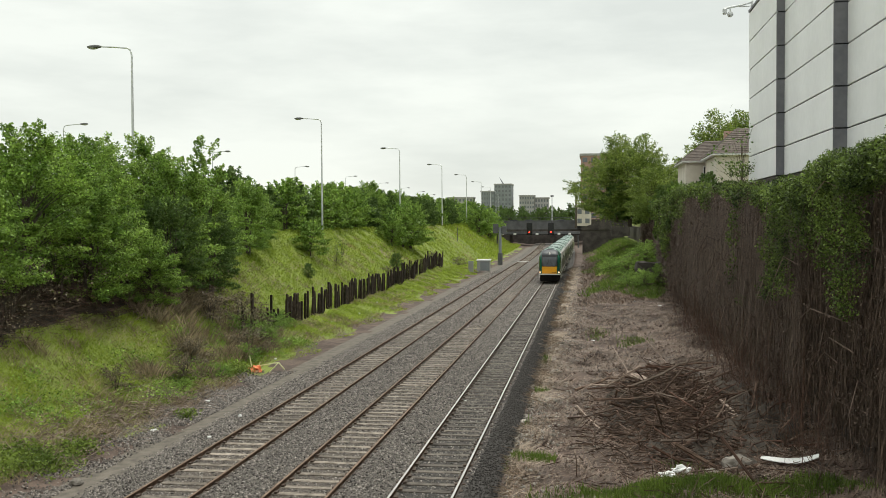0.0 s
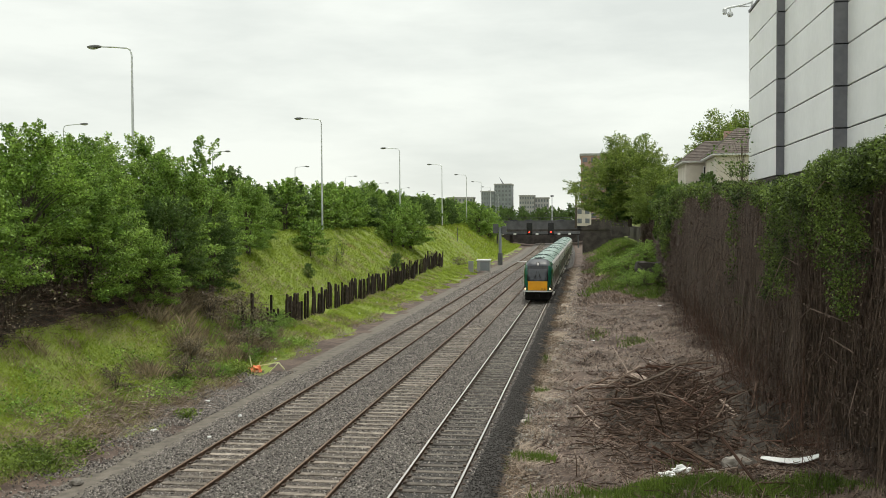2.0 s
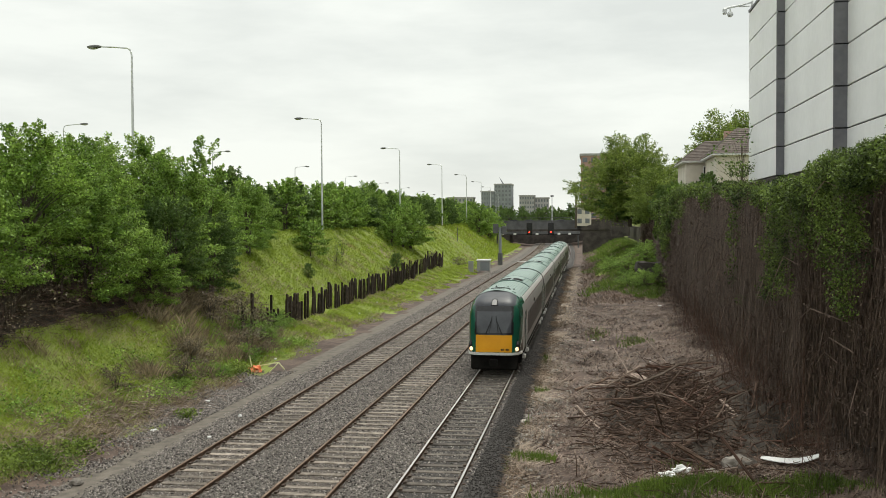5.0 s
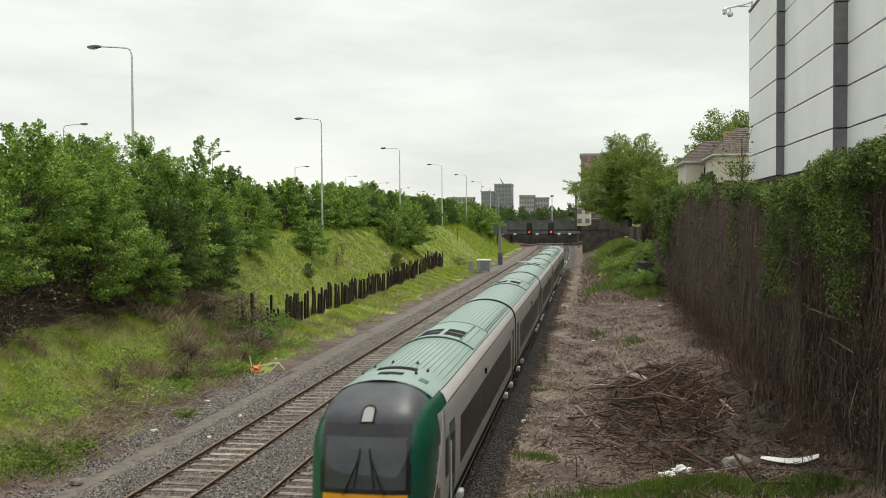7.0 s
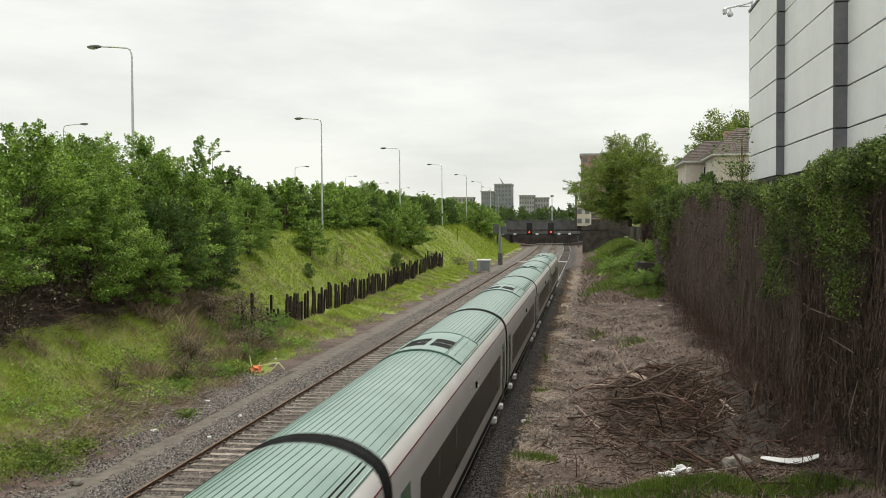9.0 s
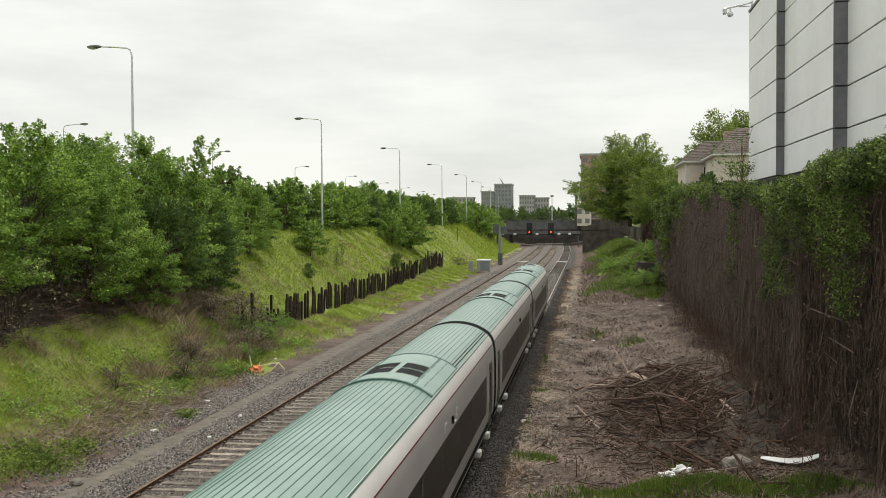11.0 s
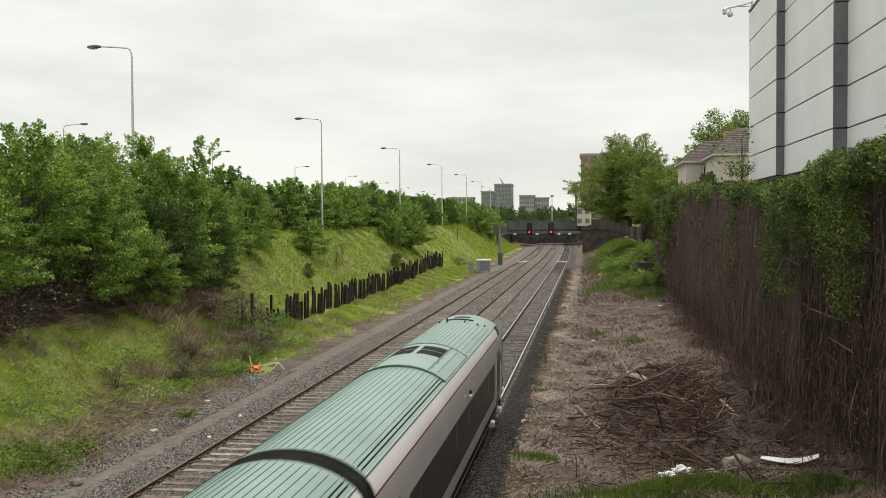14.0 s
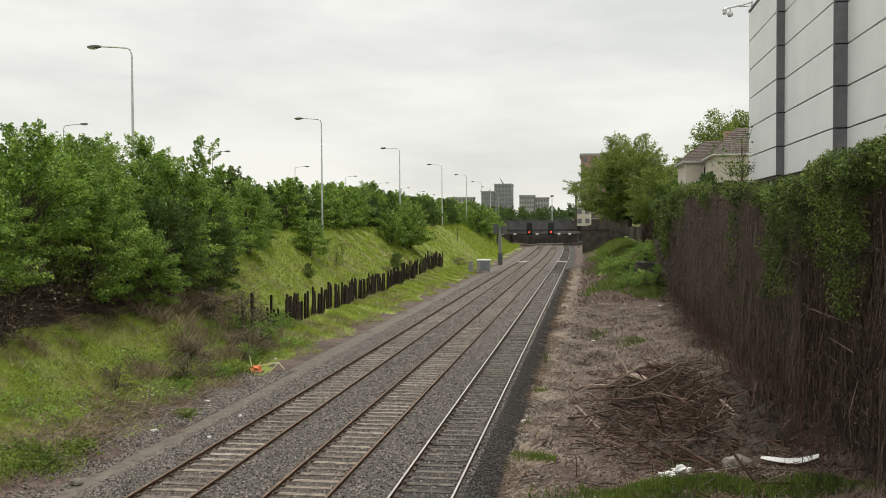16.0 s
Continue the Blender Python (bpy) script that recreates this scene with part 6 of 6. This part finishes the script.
# ---- trackside equipment ----
def make_trackside():
    c = tagged(holder("equipment_cabinet", pose(-15.2, 148, gz(-15.2, 148))), "pale grey trackside equipment cabinet with open legs", "cabinet")
    boxed("body", (-0.95, 0.95, -0.5, 0.5, 0.25, 1.75), FAR_PALE, c, 0.04)
    boxed("lid", (-1.05, 1.05, -0.6, 0.6, 1.75, 1.95), WHITE, c, 0.04)
    boxed("door", (-0.45, 0.85, -0.53, -0.505, 0.35, 1.65), FAR_GREY, c, 0.01)
    for s in (-0.8, 0.8):
        boxed("leg", (s - 0.08, s + 0.08, -0.4, 0.4, -0.3, 0.25), CONCRETE, c)
    c2 = tagged(holder("relay_box", pose(-17.0, 147, gz(-17.0, 147))), "small grey relay box beside the track", "cabinet")
    boxed("body", (-0.35, 0.35, -0.3, 0.3, 0.0, 1.6), FAR_PALE, c2, 0.04)
    boxed("lid", (-0.4, 0.4, -0.35, 0.35, 1.6, 1.7), FAR_GREY, c2, 0.03)
    p = tagged(holder("signal_post", pose(-14.85, 172, -0.35)), "tall grey trackside post with fittings at its head", "signal post")
    bm = bmesh.new()
    tube(bm, [(0, 0, 0), (0, 0, 2.0)], 0.42, 10)
    part("base", bm, STEEL_DARK, p)
    bm = bmesh.new()
    tube(bm, [(0, 0, 2.0), (0, 0, 6.4)], 0.26, 10)
    part("shaft", bm, FAR_GREY, p)
    boxed("signal_head", (-1.2, -0.3, -0.2, 0.2, 5.4, 7.0), STEEL_DARK, p, 0.05)
    boxed("signal_head", (0.3, 1.1, -0.2, 0.2, 5.2, 6.6), STEEL_DARK, p, 0.05)
    # cable trough lids across the line
    for x in (-11.3, -4.4):
        t = tagged(boxed("trough_cover", (x - 1.0, x + 1.0, 177.6, 178.3, -0.1, -0.02), WHITE), "white board laid between the rails", "board")
    m = tagged(boxed("marker_post", (-24.05, -23.95, 186.0, 186.1, 3.4, 6.0), STEEL_DARK), "thin dark marker post on the bank", "post")


make_trackside()


# ---- houses, far town ----
def make_house(x, y, z, w, d, h, roof, turn, label, hip=2.2, glazed=True):
    """A small hip-roofed house; its corner is at x, y."""
    ho = tagged(holder("house", pose(x, y, z, 0, 0, turn)), label, "house")
    boxed("wall", (0, w, 0, d, 0, h), RENDER_CREAM, ho)
    boxed("gutter", (-0.4, w + 0.4, -0.4, d + 0.4, h - 0.02, h + 0.14), WHITE, ho, 0.03)
    bm = bmesh.new()
    e = 0.45
    lo = [bm.verts.new(p) for p in ((-e, -e, h + 0.15), (w + e, -e, h + 0.15), (w + e, d + e, h + 0.15), (-e, d + e, h + 0.15))]
    k = hip
    hi = [bm.verts.new(p) for p in (((k, d / 2, h + roof), (w - k, d / 2, h + roof)) if w > d else ((w / 2, k, h + roof), (w / 2, d - k, h + roof)))]
    if w > d:
        fs = [(lo[0], lo[1], hi[1], hi[0]), (lo[1], lo[2], hi[1]), (lo[2], lo[3], hi[0], hi[1]), (lo[3], lo[0], hi[0])]
    else:
        fs = [(lo[0], lo[1], hi[0]), (lo[1], lo[2], hi[1], hi[0]), (lo[2], lo[3], hi[1]), (lo[3], lo[0], hi[0], hi[1])]
    for f in fs:
        bm.faces.new(f)
    bm.faces.new(lo[::-1])
    r = part("roof", bm, ROOF_TILE, ho, "brown tiled hip roof")
    # courses of tiles
    z0 = h + 0.15
    for i in range(1, 13):
        t = i / 13
        x0, x1 = -e + (k + e) * t, w + e - (k + e) * t
        y0, y1 = -e + (d / 2 + e) * t if w > d else -e + (k + e) * t, d + e - ((d / 2 + e) * t if w > d else (k + e) * t)
        if w <= d:
            x0, x1 = -e + (w / 2 + e) * t, w + e - (w / 2 + e) * t
        zz = z0 + (roof - 0.15) * t
        boxed("tile_course", (x0, x1, y0 - 0.02, y0 + 0.10, zz - 0.02, zz + 0.035), ROOF_TILE, r)
        boxed("tile_course", (x0 - 0.02, x0 + 0.10, y0, y1, zz - 0.02, zz + 0.035), ROOF_TILE, r)
    for wx in (0.25, 0.68) if glazed else ():
        wi = boxed("window", (w * wx - 0.6, w * wx + 0.6, -0.04, 0.05, h - 1.6, h - 0.4), WINDOW_DARK, ho)
        boxed("window_frame", (w * wx - 0.68, w * wx + 0.68, -0.03, 0.04, h - 1.72, h - 0.32), WHITE, ho)
    bm = bmesh.new()
    box(bm, w / 2 - 0.5, w / 2 + 0.5, d / 2 - 0.3, d / 2 + 0.3, h + roof - 0.8, h + roof + 0.9, 0.03)
    part("chimney", bm, BRICK_RED, ho)
    return ho


make_house(9.1, 97, 7.0, 9.0, 8.0, 5.6, 2.3, 0, "cream rendered house with a brown hipped roof")
make_house(10.8, 88, 7.0, 8.2, 8.0, 5.7, 2.6, 0, "cream house with brown tiles close to the clad building", glazed=False)


def make_block(name, x0, x1, y0, y1, z0, z1, material, cols, floors, label):
    b = tagged(holder(name, pose(0, 0, 0)), label, "building")
    boxed("wall", (x0, x1, y0, y1, z0, z1), material, b)
    boxed("roof", (x0 - 0.4, x1 + 0.4, y0 - 0.4, y1, z1, z1 + 0.7), FAR_PALE, b)
    cw, fh = (x1 - x0) / cols, (z1 - z0) / floors
    for i in range(cols):
        for j in range(floors):
            boxed("window", (x0 + (i + 0.22) * cw, x0 + (i + 0.78) * cw, y0 - 0.12, y0 - 0.01, z0 + (j + 0.3) * fh, z0 + (j + 0.8) * fh), WINDOW_FAR, b)
    return b


def make_town():
    make_block("office_tower", -73.7, -64.5, 700, 720, 5, 27, FAR_GREY, 5, 7, "grey mid-rise office block in the distance")
    t = make_block("office_tower", -64.5, -52.6, 702, 722, 5, 32, FAR_GREY, 5, 9, "taller grey glazed office tower in the distance")
    bm = bmesh.new()
    tube(bm, [(-58, 704, 32), (-61, 704, 37)], [0.5, 0.2], 6)
    part("roof_mast", bm, FAR_GREY, t)
    make_block("apartment_block", -47.3, -36.8, 705, 720, 5, 24, FAR_PALE, 6, 6, "pale apartment block in the distance")
    make_block("apartment_block", -36.6, -27.0, 708, 720, 5, 22.4, FAR_PALE, 5, 5, "lower pale apartment block in the distance")
    make_block("low_block", -98, -80, 705, 720, 5, 23, FAR_PALE, 7, 5, "low white building far beyond the trees")
    make_block("brick_apartments", -2.2, 14, 330, 350, 4, 28, BRICK_RED, 6, 8, "red brick apartment building behind a tree")
    make_block("white_house", -3.4, 1, 290, 300, 5.5, 10.8, RENDER_CREAM, 2, 2, "white house beside the far bridge")
    # roadside mast beyond the bridge
    m = tagged(holder("mast", pose(-11.5, 330, 4.5)), "thin grey mast beyond the bridge", "mast")
    bm = bmesh.new()
    tube(bm, [(0, 0, 0), (0, 0, 10.5)], [0.22, 0.12], 8)
    part("pole", bm, GALV, m)
    boxed("head", (-0.5, 0.5, -0.2, 0.2, 10.3, 10.8), LAMP_HEAD, m, 0.05)
    # dark walls beside the line where it nears the bridge
    tagged(boxed("parapet_wall", (-1.1, 7.6, 214, 215, -1, 5.7), DARK_STONE), "dark sooty stone wall beside the line", "wall", kind="structure")
    w = tagged(holder("sloping_wall", pose(0, 0, 0)), "sloping dark boundary wall rising from the line", "wall", kind="structure")
    raw("coping", [(-1.3, 213.8, 5.65), (7.8, 213.8, 8.5), (7.8, 215.2, 8.5), (-1.3, 215.2, 5.65), (-1.3, 213.8, 5.2), (7.8, 213.8, 5.2), (7.8, 215.2, 5.2), (-1.3, 215.2, 5.2)],
        [(0, 1, 2, 3), (0, 4, 5, 1), (1, 5, 6, 2), (3, 2, 6, 7), (0, 3, 7, 4), (4, 7, 6, 5)], DARK_STONE, w)
    v = tagged(holder("white_van", pose(6.4, 203, 8.6)), "white van roof showing above the wall", "van")
    boxed("body", (-1.4, 1.4, -1.0, 1.0, 0, 1.3), WHITE, v, 0.15)
    boxed("window", (-0.9, 0.9, -1.03, -1.005, 0.35, 0.8), WINDOW_DARK, v)
    tagged(boxed("embankment_block", (4.6, 8.2, 201, 205, 4, 8.58), DARK_STONE), "dark stone base under a parked van", "wall", kind="structure")
    # road beyond the bank, and cars on the bridge
    tagged(boxed("road", (-58, -31, -150, 520, 6.02, 6.16), ASPHALT), "grey asphalt dual carriageway above the cutting", "road", kind="structure")
    for i, (x, mat_c, lab) in enumerate(((-22, WHITE, "white car crossing the far bridge"), (-17.5, T_SILVER, "silver car on the far bridge"), (-8, WHITE, "pale car on the far bridge"))):
        c = tagged(holder("car", pose(x, 304, 5.9)), lab, "car")
        boxed("body", (-2.1, 2.1, -0.85, 0.85, 0.3, 0.95), mat_c, c, 0.12)
        boxed("cabin", (-1.2, 1.1, -0.75, 0.75, 0.95, 1.5), WINDOW_DARK, c, 0.15)
        for wx in (-1.3, 1.3):
            bm = bmesh.new()
            tube(bm, [(wx, -0.87, 0.1), (wx, -0.65, 0.1)], 0.33, 12)
            part("wheel", bm, T_RUBBER, c)


make_town()


# ---- spiky palm beside the far wall ----
def make_palm():
    rng = np.random.default_rng(5)
    p = tagged(holder("cabbage_palm", pose(-2.6, 225, 5.5)), "dark spiky cabbage palm against the sky", "palm")
    bm = bmesh.new()
    tube(bm, [(0, 0, 0), (0.1, 0, 4), (0, 0, 8)], [0.25, 0.2, 0.16], 8)
    part("trunk", bm, BARK, p)
    n = 260
    d = rng.normal(size=(n, 3))
    d[:, 2] = np.abs(d[:, 2]) * 0.8 - 0.15
    d /= np.linalg.norm(d, axis=1, keepdims=True)
    s = np.cross(d, rng.normal(size=(n, 3)))
    s /= np.linalg.norm(s, axis=1, keepdims=True)
    c = np.array([0, 0, 8.0])
    L = rng.uniform(1.2, 2.2, (n, 1))
    quads_mesh("crown", np.stack([c + s * 0.03, c + d * L * .5 + s * 0.09, c + d * L + np.array([0, 0, -0.2]), c + d * L * .5 - s * 0.09], 1), LEAF_DARK, p)


make_palm()
# ---- what moves ----
LEAN = 0.3   # the cars lean with the track


def nose_y(t):
    return 116.71 - 14.043 * t + 0.0252 * t * t - 0.0014 * t ** 3 + 0.10 - 0.42 * max(0.0, t - 14.0) ** 2


def motions():
    for i, car in enumerate(RAILCARS):
        rows = []
        for k in range(33):
            t = k * 0.5
            y = nose_y(t) + (0 if i == 0 else LEAD + (i - 1) * CAR)
            rows.append((t, pose(TRACKS[2], y + LEAD, 0, 0, -LEAN, 180) if i == 4 else pose(TRACKS[2], y, 0, 0, LEAN)))
        walk(car, rows)


motions()
